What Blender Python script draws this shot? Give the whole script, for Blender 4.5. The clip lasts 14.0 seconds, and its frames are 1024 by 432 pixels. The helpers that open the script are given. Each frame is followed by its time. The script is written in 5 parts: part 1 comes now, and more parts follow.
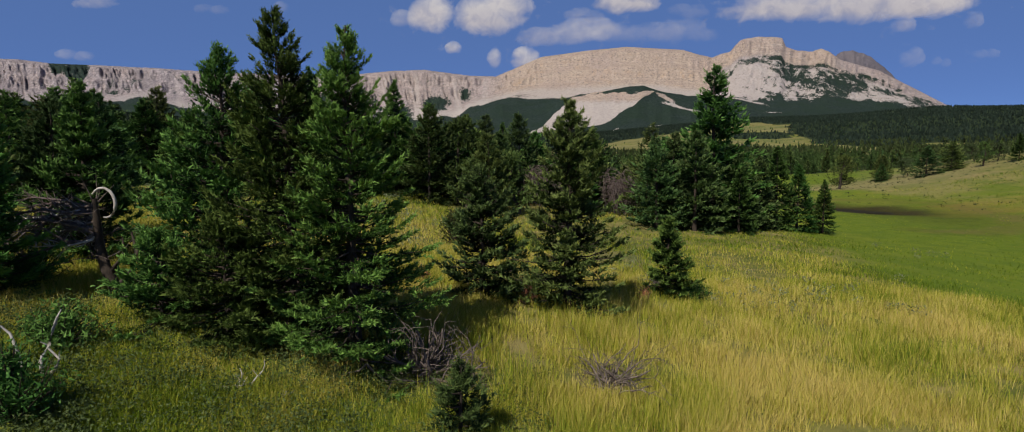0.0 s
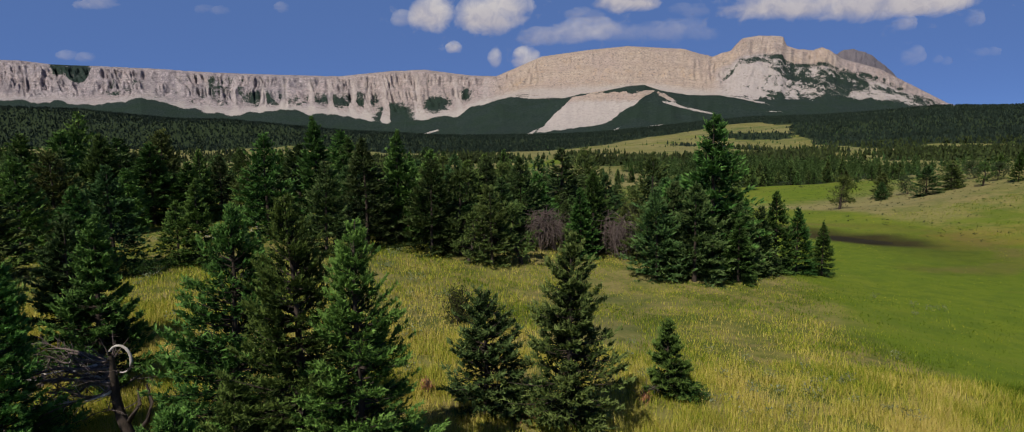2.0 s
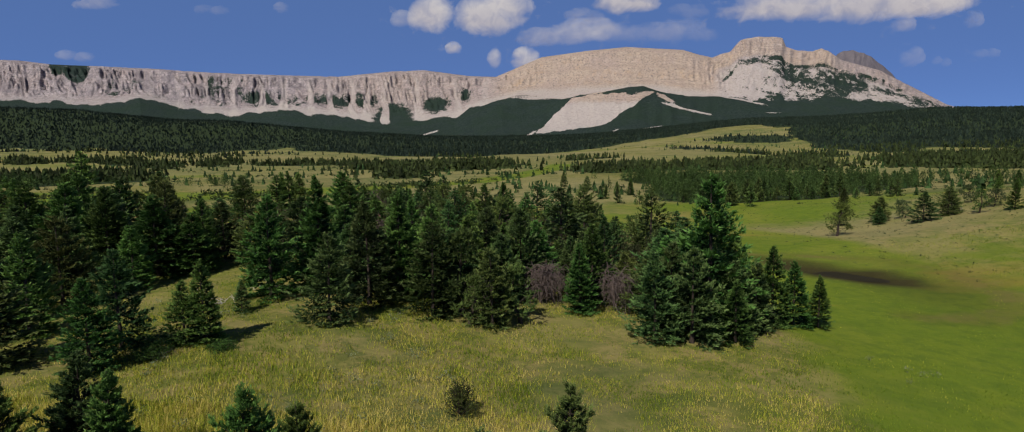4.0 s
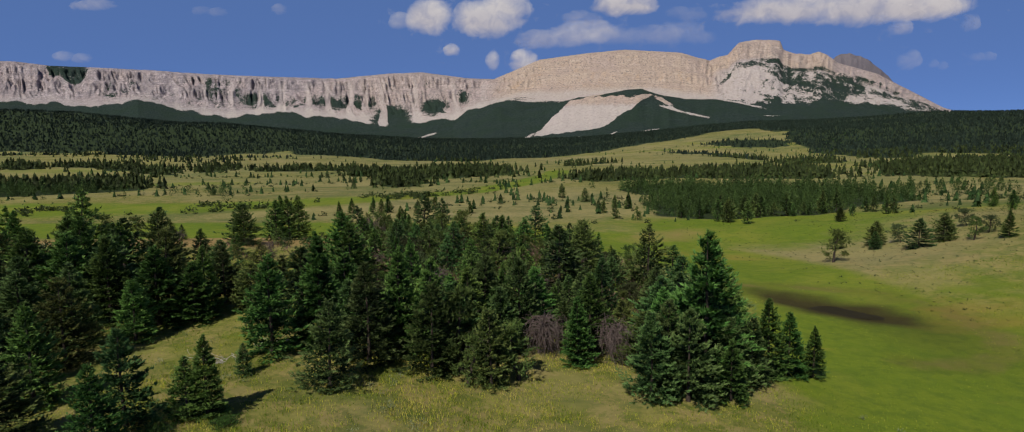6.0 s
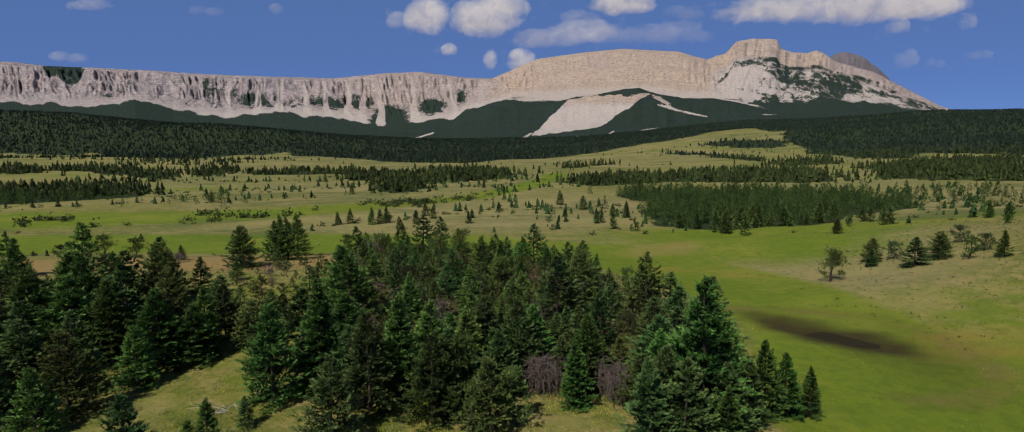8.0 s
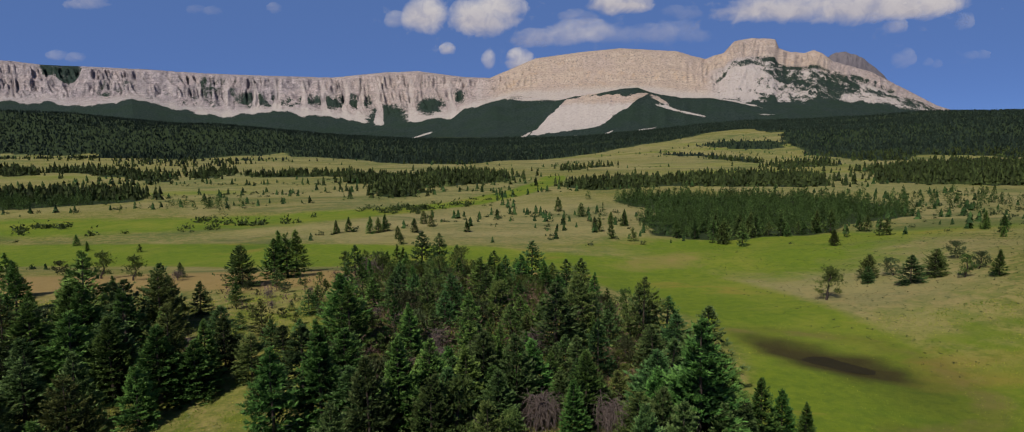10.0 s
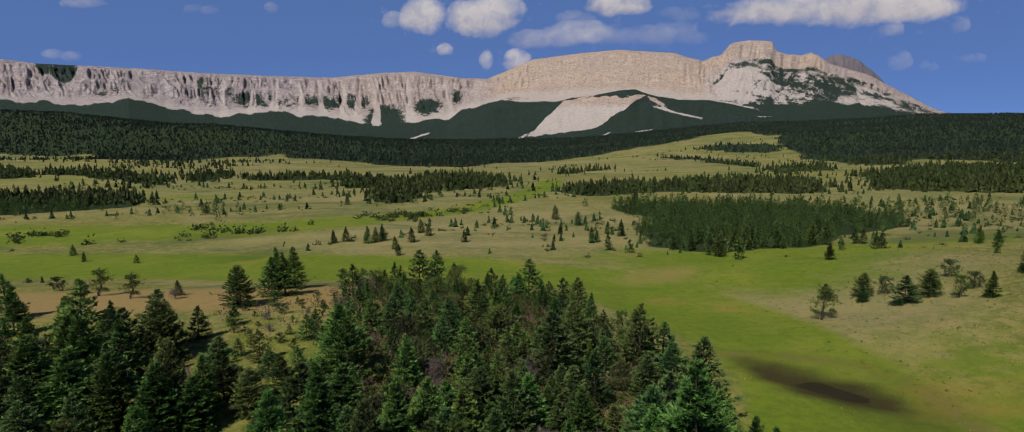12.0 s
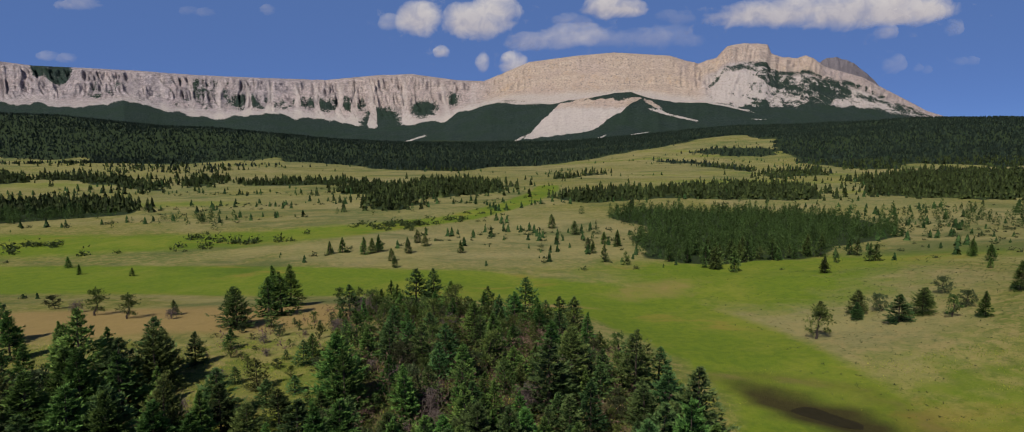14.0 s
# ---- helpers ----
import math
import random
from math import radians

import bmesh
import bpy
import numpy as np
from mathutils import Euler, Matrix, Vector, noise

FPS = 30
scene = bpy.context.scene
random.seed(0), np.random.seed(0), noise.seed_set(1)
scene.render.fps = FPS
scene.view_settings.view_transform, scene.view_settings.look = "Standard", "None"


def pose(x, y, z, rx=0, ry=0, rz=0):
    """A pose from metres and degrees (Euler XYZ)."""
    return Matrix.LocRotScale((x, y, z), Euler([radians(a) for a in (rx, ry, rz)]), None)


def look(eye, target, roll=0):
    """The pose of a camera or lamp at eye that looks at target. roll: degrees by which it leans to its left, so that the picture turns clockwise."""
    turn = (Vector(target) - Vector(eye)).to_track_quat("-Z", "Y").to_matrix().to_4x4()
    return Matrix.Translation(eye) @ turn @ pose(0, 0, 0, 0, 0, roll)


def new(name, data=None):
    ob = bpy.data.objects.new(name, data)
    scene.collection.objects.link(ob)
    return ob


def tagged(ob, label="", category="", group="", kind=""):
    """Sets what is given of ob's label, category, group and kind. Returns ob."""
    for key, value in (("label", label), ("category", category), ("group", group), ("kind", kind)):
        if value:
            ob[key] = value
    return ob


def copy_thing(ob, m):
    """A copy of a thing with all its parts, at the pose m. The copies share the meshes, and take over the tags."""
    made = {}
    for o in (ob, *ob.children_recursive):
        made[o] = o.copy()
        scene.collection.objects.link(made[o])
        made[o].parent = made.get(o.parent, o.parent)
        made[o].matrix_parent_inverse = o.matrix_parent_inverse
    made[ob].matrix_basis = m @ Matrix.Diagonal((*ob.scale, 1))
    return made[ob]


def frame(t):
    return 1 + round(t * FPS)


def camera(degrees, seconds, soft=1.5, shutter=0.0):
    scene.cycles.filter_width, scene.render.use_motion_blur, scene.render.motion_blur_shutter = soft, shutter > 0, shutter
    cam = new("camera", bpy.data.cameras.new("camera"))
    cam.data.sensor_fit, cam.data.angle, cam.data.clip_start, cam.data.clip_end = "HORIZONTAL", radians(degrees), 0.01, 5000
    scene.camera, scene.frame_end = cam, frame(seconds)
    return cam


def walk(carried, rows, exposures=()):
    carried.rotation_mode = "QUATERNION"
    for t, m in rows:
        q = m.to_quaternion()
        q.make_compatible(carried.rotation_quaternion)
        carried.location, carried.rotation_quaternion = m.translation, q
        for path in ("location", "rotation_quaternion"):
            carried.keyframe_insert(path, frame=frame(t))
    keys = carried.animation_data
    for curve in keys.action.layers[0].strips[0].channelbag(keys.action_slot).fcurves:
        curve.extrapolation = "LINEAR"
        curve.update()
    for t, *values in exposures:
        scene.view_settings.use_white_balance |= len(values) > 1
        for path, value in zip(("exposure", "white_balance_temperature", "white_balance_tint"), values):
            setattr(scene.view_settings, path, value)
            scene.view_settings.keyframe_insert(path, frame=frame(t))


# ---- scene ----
EXPOSURE = -0.05
cam = camera(82.0, 14.0, soft=1.0)
PATH = [
    # seconds, x, y, z, pitch, roll, yaw
    (0.0, 0.0, 0.0, 4.18, 83.28, -0.63, 0.31),
    (0.5, 0.0, 0.0, 4.71, 83.25, -0.71, 0.35),
    (1.0, 0.0, 0.0, 5.33, 83.24, -0.79, 0.39),
    (1.5, 0.0, 0.0, 6.01, 83.24, -0.73, 0.38),
    (2.0, 0.0, 0.0, 6.75, 83.21, -0.79, 0.41),
    (2.5, 0.0, 0.0, 7.51, 83.20, -0.73, 0.40),
    (3.0, 0.0, 0.0, 8.29, 83.19, -0.74, 0.39),
    (5.5, 0.0, 0.0, 12.08, 83.37, -0.60, 0.20),
    (6.0, 0.0, 0.0, 12.78, 83.40, -0.60, 0.14),
    (6.5, 0.0, 0.0, 13.46, 83.40, -0.66, 0.06),
    (7.0, 0.0, 0.0, 14.11, 83.38, -0.67, 0.02),
    (7.5, 0.0, 0.0, 14.75, 83.35, -0.72, -0.01),
    (8.0, 0.0, 0.0, 15.36, 83.30, -0.74, -0.04),
    (10.5, 0.0, 0.0, 18.30, 83.21, -0.65, -0.28),
    (11.0, 0.0, 0.0, 18.88, 83.22, -0.58, -0.35),
    (11.5, 0.0, 0.0, 19.45, 83.23, -0.52, -0.43),
    (12.0, 0.0, 0.0, 20.03, 83.27, -0.48, -0.50),
    (12.5, 0.0, 0.0, 20.60, 83.31, -0.46, -0.56),
    (13.0, 0.0, 0.0, 21.16, 83.37, -0.44, -0.67),
    (13.5, 0.0, 0.0, 21.71, 83.40, -0.50, -0.77),
    (14.0, 0.0, 0.0, 22.24, 83.46, -0.46, -0.86),
]
walk(cam, [(t, pose(x, y, z, rx, 0, rz) @ pose(0, 0, 0, 0, 0, lean)) for t, x, y, z, rx, lean, rz in PATH],
     exposures=[(0.0, EXPOSURE), (14.0, EXPOSURE)])

# ---- sky and sun ----
SUN_AZIMUTH = math.atan2(-0.50, -0.87)      # from +y, clockwise
SUN_HEIGHT = radians(48)
world = bpy.data.worlds.new("sky")
scene.world = world
world.use_nodes = True
wn = world.node_tree.nodes
wl = world.node_tree.links
wn.clear()
sky = wn.new("ShaderNodeTexSky")
sky.sky_type = "NISHITA"
sky.sun_disc = False
sky.sun_elevation = SUN_HEIGHT
sky.sun_rotation = SUN_AZIMUTH
sky.altitude = 9000
sky.air_density = 0.75
sky.dust_density = 0.0
sky.ozone_density = 6.0
back = wn.new("ShaderNodeBackground")
back.inputs["Strength"].default_value = 0.125
wout = wn.new("ShaderNodeOutputWorld")
tint = wn.new("ShaderNodeMix")
tint.data_type, tint.blend_type = "RGBA", "MULTIPLY"
tint.inputs[0].default_value = 1.0
tint.inputs[7].default_value = (1.0, 0.92, 0.95, 1)
wl.new(sky.outputs["Color"], tint.inputs[6])
veil = wn.new("ShaderNodeMix")
veil.data_type = "RGBA"
over = wn.new("ShaderNodeTexCoord")
height = wn.new("ShaderNodeSeparateXYZ")
thin = wn.new("ShaderNodeMapRange")
thin.interpolation_type = "SMOOTHSTEP"
for k, v in (("From Min", 0.22), ("From Max", 0.75), ("To Min", 0.75), ("To Max", 0.05)):
    thin.inputs[k].default_value = v
wl.new(over.outputs["Generated"], height.inputs["Vector"])
wl.new(height.outputs["Z"], thin.inputs["Value"])
wl.new(thin.outputs["Result"], veil.inputs[0])
veil.inputs[7].default_value = (0.80, 1.52, 3.62, 1)
wl.new(tint.outputs[2], veil.inputs[6])
wl.new(veil.outputs[2], back.inputs["Color"])
wl.new(back.outputs["Background"], wout.inputs["Surface"])

sun_data = bpy.data.lights.new("sun", "SUN")
sun_data.energy = 4.4
sun_data.angle = radians(0.55)
sun_data.color = (1.0, 0.93, 0.83)
sun = new("sun", sun_data)
sun.matrix_world = look((0, 0, 300), (-math.sin(SUN_AZIMUTH) * math.cos(SUN_HEIGHT),
                                      -math.cos(SUN_AZIMUTH) * math.cos(SUN_HEIGHT),
                                      300 - math.sin(SUN_HEIGHT)))

# ---- materials ----
def material(name):
    m = bpy.data.materials.new(name)
    m.use_nodes = True
    nt = m.node_tree
    nt.nodes.clear()
    out = nt.nodes.new("ShaderNodeOutputMaterial")
    return m, nt, out


class Graph:
    """Short ways to add nodes."""

    def __init__(self, name):
        self.m, self.nt, self.out = material(name)

    def node(self, kind, **values):
        n = self.nt.nodes.new(kind)
        for k, v in values.items():
            n.inputs[k.replace("_", " ")].default_value = v
        return n

    def link(self, a, b):
        self.nt.links.new(a, b)

    def place(self, scale=(1, 1, 1)):
        g = self.nt.nodes.new("ShaderNodeNewGeometry")
        mp = self.nt.nodes.new("ShaderNodeMapping")
        mp.inputs["Scale"].default_value = scale
        self.link(g.outputs["Position"], mp.inputs["Vector"])
        return mp.outputs["Vector"]

    def noise(self, vec, scale, detail=4.0, rough=0.55, distort=0.0):
        n = self.node("ShaderNodeTexNoise", Scale=scale, Detail=detail, Roughness=rough, Distortion=distort)
        self.link(vec, n.inputs["Vector"])
        return n.outputs["Fac"]

    def ramp(self, fac, *stops):
        r = self.nt.nodes.new("ShaderNodeValToRGB")
        el = r.color_ramp.elements
        while len(el) < len(stops):
            el.new(0.5)
        for e, (p, c) in zip(el, stops):
            e.position = p
            e.color = (*c, 1) if len(c) == 3 else c
        self.link(fac, r.inputs["Fac"])
        return r.outputs["Color"]

    def mix(self, fac, a, b, blend="MIX"):
        x = self.nt.nodes.new("ShaderNodeMix")
        x.data_type = "RGBA"
        x.blend_type = blend
        for sock, v in ((x.inputs[0], fac), (x.inputs[6], a), (x.inputs[7], b)):
            if isinstance(v, (int, float)):
                sock.default_value = v
            elif isinstance(v, tuple):
                sock.default_value = (*v, 1)
            else:
                self.link(v, sock)
        return x.outputs[2]

    def math(self, op, a, b=0.0, clamp=False):
        x = self.nt.nodes.new("ShaderNodeMath")
        x.operation = op
        x.use_clamp = clamp
        for sock, v in zip(x.inputs, (a, b)):
            if isinstance(v, (int, float)):
                sock.default_value = v
            else:
                self.link(v, sock)
        return x.outputs[0]

    def attr(self, name):
        a = self.nt.nodes.new("ShaderNodeAttribute")
        a.attribute_name = name
        return a.outputs["Fac"]

    def bump(self, height, strength=0.5, distance=0.05):
        b = self.node("ShaderNodeBump", Strength=strength, Distance=distance)
        self.link(height, b.inputs["Height"])
        return b.outputs["Normal"]

    def surface(self, colour, rough=0.9, normal=None, spec=0.2):
        p = self.node("ShaderNodeBsdfPrincipled")
        p.inputs["Roughness"].default_value = rough
        p.inputs["Specular IOR Level"].default_value = spec
        if isinstance(colour, tuple):
            p.inputs["Base Color"].default_value = (*colour, 1)
        else:
            self.link(colour, p.inputs["Base Color"])
        if normal is not None:
            self.link(normal, p.inputs["Normal"])
        return p.outputs["BSDF"]

    def done(self, shader):
        self.link(shader, self.out.inputs["Surface"])
        return self.m


def foliage(name, dark, light, tip, see=0.08):
    """Needles and leaves: small pieces that differ from one another, and let some light through."""
    g = Graph(name)
    geo = g.nt.nodes.new("ShaderNodeNewGeometry")
    info = g.nt.nodes.new("ShaderNodeObjectInfo")
    col = g.ramp(geo.outputs["Random Per Island"], (0.0, tuple(0.45 * v for v in dark)), (0.30, dark), (0.68, light), (1.0, tip))
    clump = g.noise(g.place(), 1.1, 3.0)
    col = g.mix(g.math("MULTIPLY", clump, 0.7), col, light)
    # shade deep in the boughs and sunlit tips, with paler new growth, painted in
    inner_shade = g.math("SUBTRACT", 1.0, g.ramp(g.attr("bough_light"), (0.16, (0, 0, 0)), (0.58, (1, 1, 1))))
    col = g.mix(g.math("MULTIPLY", inner_shade, 0.9), col, tuple(0.5 * v for v in dark))
    sunlit_tip = g.ramp(g.attr("bough_light"), (0.52, (0, 0, 0)), (1.0, (0.75, 0.75, 0.75)))
    col = g.mix(sunlit_tip, col, tip)
    hue = g.node("ShaderNodeHueSaturation", Saturation=1.0)
    g.link(g.math("ADD", g.math("MULTIPLY", info.outputs["Random"], 0.055), 0.468), hue.inputs["Hue"])
    one = g.math("ADD", g.math("MULTIPLY", g.math("FRACT", g.math("MULTIPLY", info.outputs["Random"], 7.31)), 0.75), 0.55)
    g.link(g.math("MULTIPLY", one, g.math("ADD", g.math("MULTIPLY", g.attr("tone"), 0.9), 0.55)), hue.inputs["Value"])
    g.link(col, hue.inputs["Color"])
    p = g.surface(hue.outputs["Color"], 0.7, None, 0.12)
    t = g.node("ShaderNodeBsdfTranslucent")
    g.link(hue.outputs["Color"], t.inputs["Color"])
    mx = g.node("ShaderNodeMixShader", Fac=see)
    g.link(p, mx.inputs[1])
    g.link(t.outputs["BSDF"], mx.inputs[2])
    return g.done(mx.outputs[0])


def wood(name, a, b, scale=14.0):
    g = Graph(name)
    v = g.place((1, 1, 0.25))
    n = g.noise(v, scale, 5.0, 0.65)
    c = g.ramp(n, (0.3, a), (0.7, b))
    return g.done(g.surface(c, 0.9, g.bump(n, 0.6, 0.02)))


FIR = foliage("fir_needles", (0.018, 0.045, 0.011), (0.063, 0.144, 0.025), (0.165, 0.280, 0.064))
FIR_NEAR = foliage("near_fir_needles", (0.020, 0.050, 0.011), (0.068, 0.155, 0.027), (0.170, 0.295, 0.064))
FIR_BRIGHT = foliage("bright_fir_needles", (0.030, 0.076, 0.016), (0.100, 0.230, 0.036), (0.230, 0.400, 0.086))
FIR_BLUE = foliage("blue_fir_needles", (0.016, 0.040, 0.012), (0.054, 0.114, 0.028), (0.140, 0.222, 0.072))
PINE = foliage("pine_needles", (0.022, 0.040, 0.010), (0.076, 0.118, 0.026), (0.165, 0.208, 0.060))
# far slopes: the bluish cast puts distance haze into the needle colour
FAR_SLOPE = foliage("hazy_slope_needles", (0.016, 0.030, 0.020), (0.032, 0.054, 0.036), (0.055, 0.082, 0.052), 0.1)
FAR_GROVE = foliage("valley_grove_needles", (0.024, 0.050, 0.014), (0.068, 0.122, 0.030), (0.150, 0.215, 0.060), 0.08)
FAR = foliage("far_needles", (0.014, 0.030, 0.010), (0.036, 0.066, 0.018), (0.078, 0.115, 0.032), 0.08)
SHRUB = foliage("shrub_leaves", (0.030, 0.045, 0.016), (0.060, 0.085, 0.032), (0.11, 0.13, 0.06))
BROWN = foliage("dry_brush", (0.055, 0.040, 0.026), (0.125, 0.090, 0.060), (0.21, 0.16, 0.115))
RUST = foliage("rust_leaves", (0.22, 0.11, 0.045), (0.34, 0.18, 0.075), (0.40, 0.26, 0.13))
WILLOW = foliage("willow_leaves", (0.024, 0.050, 0.014), (0.055, 0.095, 0.028), (0.11, 0.15, 0.05))
HERB = foliage("herb_leaves", (0.045, 0.075, 0.020), (0.100, 0.145, 0.042), (0.19, 0.22, 0.085))
SAGE = foliage("sage_leaves", (0.09, 0.12, 0.06), (0.15, 0.18, 0.09), (0.25, 0.27, 0.16))
BARK = wood("bark", (0.026, 0.020, 0.015), (0.085, 0.066, 0.052))
DEAD_RED = wood("dead_twigs", (0.050, 0.038, 0.034), (0.21, 0.165, 0.148), 22.0)
DEAD = wood("dead_wood", (0.06, 0.048, 0.042), (0.21, 0.165, 0.145), 20.0)
GREY_WOOD = wood("grey_wood", (0.070, 0.054, 0.044), (0.26, 0.212, 0.180), 18.0)
BLEACHED = wood("bleached_wood", (0.28, 0.25, 0.22), (0.62, 0.58, 0.53), 16.0)


def grass_material(name, green, straw, tip):
    g = Graph(name)
    geo = g.nt.nodes.new("ShaderNodeNewGeometry")
    pos = g.place()
    dry = g.noise(pos, 0.35, 4.0, 0.6)
    one = geo.outputs["Random Per Island"]
    f = g.math("ADD", g.math("MULTIPLY", one, 0.55), g.math("MULTIPLY", g.attr("dry"), 0.52))
    f = g.math("ADD", f, g.math("MULTIPLY", g.math("SUBTRACT", dry, 0.5), 1.4))
    c = g.ramp(f, (0.18, tuple(0.6 * v for v in green)), (0.36, green), (0.66, straw), (0.95, tip))
    p = g.surface(c, 0.75, None, 0.15)
    t = g.node("ShaderNodeBsdfTranslucent")
    g.link(c, t.inputs["Color"])
    mx = g.node("ShaderNodeMixShader", Fac=0.3)
    g.link(p, mx.inputs[1])
    g.link(t.outputs["BSDF"], mx.inputs[2])
    return g.done(mx.outputs[0])


GRASS = grass_material("grass_blades", (0.150, 0.235, 0.014), (0.430, 0.420, 0.050), (0.62, 0.50, 0.15))


def ground_material():
    g = Graph("meadow")
    pos = g.place()
    fine = g.noise(pos, 3.2, 6.0, 0.7)
    mid = g.noise(pos, 0.22, 5.0, 0.6, 0.6)
    wide = g.noise(pos, 0.030, 4.0, 0.55, 0.8)
    dry = g.mix(fine, (0.082, 0.092, 0.023), (0.353, 0.310, 0.092))
    tuft = g.noise(pos, 0.85, 5.0, 0.7)
    dry = g.mix(g.ramp(tuft, (0.44, (0, 0, 0)), (0.58, (0.9, 0.9, 0.9))), dry, (0.087, 0.108, 0.022))
    dry = g.mix(g.ramp(mid, (0.40, (0, 0, 0)), (0.62, (0.85, 0.85, 0.85))), dry, (0.119, 0.138, 0.025))
    dry = g.mix(g.ramp(wide, (0.5, (0, 0, 0)), (0.68, (0.7, 0.7, 0.7))), dry, (0.281, 0.229, 0.117))
    dry = g.mix(g.ramp(g.noise(pos, 0.0085, 5.0, 0.6, 0.5), (0.46, (0, 0, 0)), (0.62, (0.75, 0.75, 0.75))), dry, (0.100, 0.135, 0.045))
    pale = g.mix(g.math("ADD", g.math("MULTIPLY", fine, 0.5), g.math("MULTIPLY", tuft, 0.5)), (0.120, 0.120, 0.048), (0.360, 0.318, 0.145))
    pale = g.mix(0.35, pale, (0.255, 0.222, 0.095))
    pale = g.mix(g.ramp(g.noise(g.place((0.35, 1, 1)), 0.018, 6.0, 0.65, 1.0), (0.44, (0, 0, 0)), (0.60, (0.8, 0.8, 0.8))), pale, (0.145, 0.150, 0.050))
    sprig = g.noise(pos, 1.6, 5.0, 0.75, 0.6)
    pale = g.mix(g.ramp(sprig, (0.52, (0, 0, 0)), (0.62, (0.65, 0.65, 0.65))), pale, (0.075, 0.088, 0.036))
    k = g.math("ADD", g.attr("straw"), g.math("MULTIPLY", g.math("SUBTRACT", g.noise(pos, 0.05, 5.0, 0.65), 0.5), 1.3))
    dry = g.mix(g.ramp(k, (0.25, (0, 0, 0)), (0.75, (0.95, 0.95, 0.95))), dry, pale)
    seed = g.noise(pos, 0.55, 7.0, 0.78, 0.4)
    dry = g.mix(g.ramp(seed, (0.50, (0, 0, 0)), (0.57, (0.6, 0.6, 0.6))), dry, (0.286, 0.224, 0.091))
    gold = g.noise(pos, 0.040, 7.0, 0.72, 0.5)
    dry = g.mix(g.ramp(gold, (0.50, (0, 0, 0)), (0.60, (0.45, 0.45, 0.45))), dry, (0.276, 0.243, 0.093))
    herb = g.noise(g.place((0.5, 1, 1)), 0.025, 7.0, 0.70, 0.9)
    dry = g.mix(g.ramp(herb, (0.52, (0, 0, 0)), (0.60, (0.65, 0.65, 0.65))), dry, (0.070, 0.098, 0.030))
    lush = g.mix(fine, (0.082, 0.134, 0.010), (0.190, 0.232, 0.024))
    lush = g.mix(g.ramp(tuft, (0.46, (0, 0, 0)), (0.60, (0.6, 0.6, 0.6))), lush, (0.078, 0.126, 0.016))
    lush = g.mix(g.ramp(mid, (0.42, (0, 0, 0)), (0.66, (0.5, 0.5, 0.5))), lush, (0.092, 0.150, 0.014))
    lush = g.mix(g.ramp(gold, (0.48, (0, 0, 0)), (0.64, (0.6, 0.6, 0.6))), lush, (0.215, 0.218, 0.036))
    lush = g.mix(g.ramp(herb, (0.54, (0, 0, 0)), (0.66, (0.55, 0.55, 0.55))), lush, (0.055, 0.105, 0.014))
    rust = g.noise(g.place((0.5, 1, 1)), 0.07, 5.0, 0.6, 0.8)
    lush = g.mix(g.ramp(rust, (0.58, (0, 0, 0)), (0.68, (0.5, 0.5, 0.5))), lush, (0.270, 0.180, 0.045))
    k = g.math("ADD", g.attr("lush"), g.math("MULTIPLY", g.math("SUBTRACT", mid, 0.5), 0.7))
    c = g.mix(g.ramp(k, (0.3, (0, 0, 0)), (0.72, (1, 1, 1))), dry, lush)
    bare = g.mix(g.math("ADD", g.math("MULTIPLY", fine, 0.5), g.math("MULTIPLY", tuft, 0.5)), (0.160, 0.118, 0.042), (0.36, 0.258, 0.100))
    k = g.math("ADD", g.attr("bare"), g.math("MULTIPLY", g.math("SUBTRACT", mid, 0.5), 0.6))
    c = g.mix(g.ramp(k, (0.35, (0, 0, 0)), (0.75, (1, 1, 1))), c, bare)
    wood_far = g.noise(pos, 0.16, 5.0, 0.7)
    litter = g.mix(g.noise(pos, 1.7, 5.0, 0.7), (0.030, 0.030, 0.012), (0.125, 0.095, 0.050))
    k = g.math("ADD", g.attr("litter"), g.math("MULTIPLY", g.math("SUBTRACT", mid, 0.5), 0.9))
    c = g.mix(g.ramp(k, (0.4, (0, 0, 0)), (0.65, (1, 1, 1))), c, litter)
    # near-black green wherever the woods stand, much darker than the litter
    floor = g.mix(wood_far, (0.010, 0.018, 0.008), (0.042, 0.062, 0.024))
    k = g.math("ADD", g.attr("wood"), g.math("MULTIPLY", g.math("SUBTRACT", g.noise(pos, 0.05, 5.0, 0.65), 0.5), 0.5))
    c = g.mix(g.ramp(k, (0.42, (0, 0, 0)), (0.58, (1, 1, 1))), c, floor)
    c = g.mix(g.attr("mud"), c, g.mix(fine, (0.018, 0.015, 0.007), (0.060, 0.048, 0.018)))
    return g.done(g.surface(c, 0.95, g.bump(fine, 0.7, 0.12), 0.08))


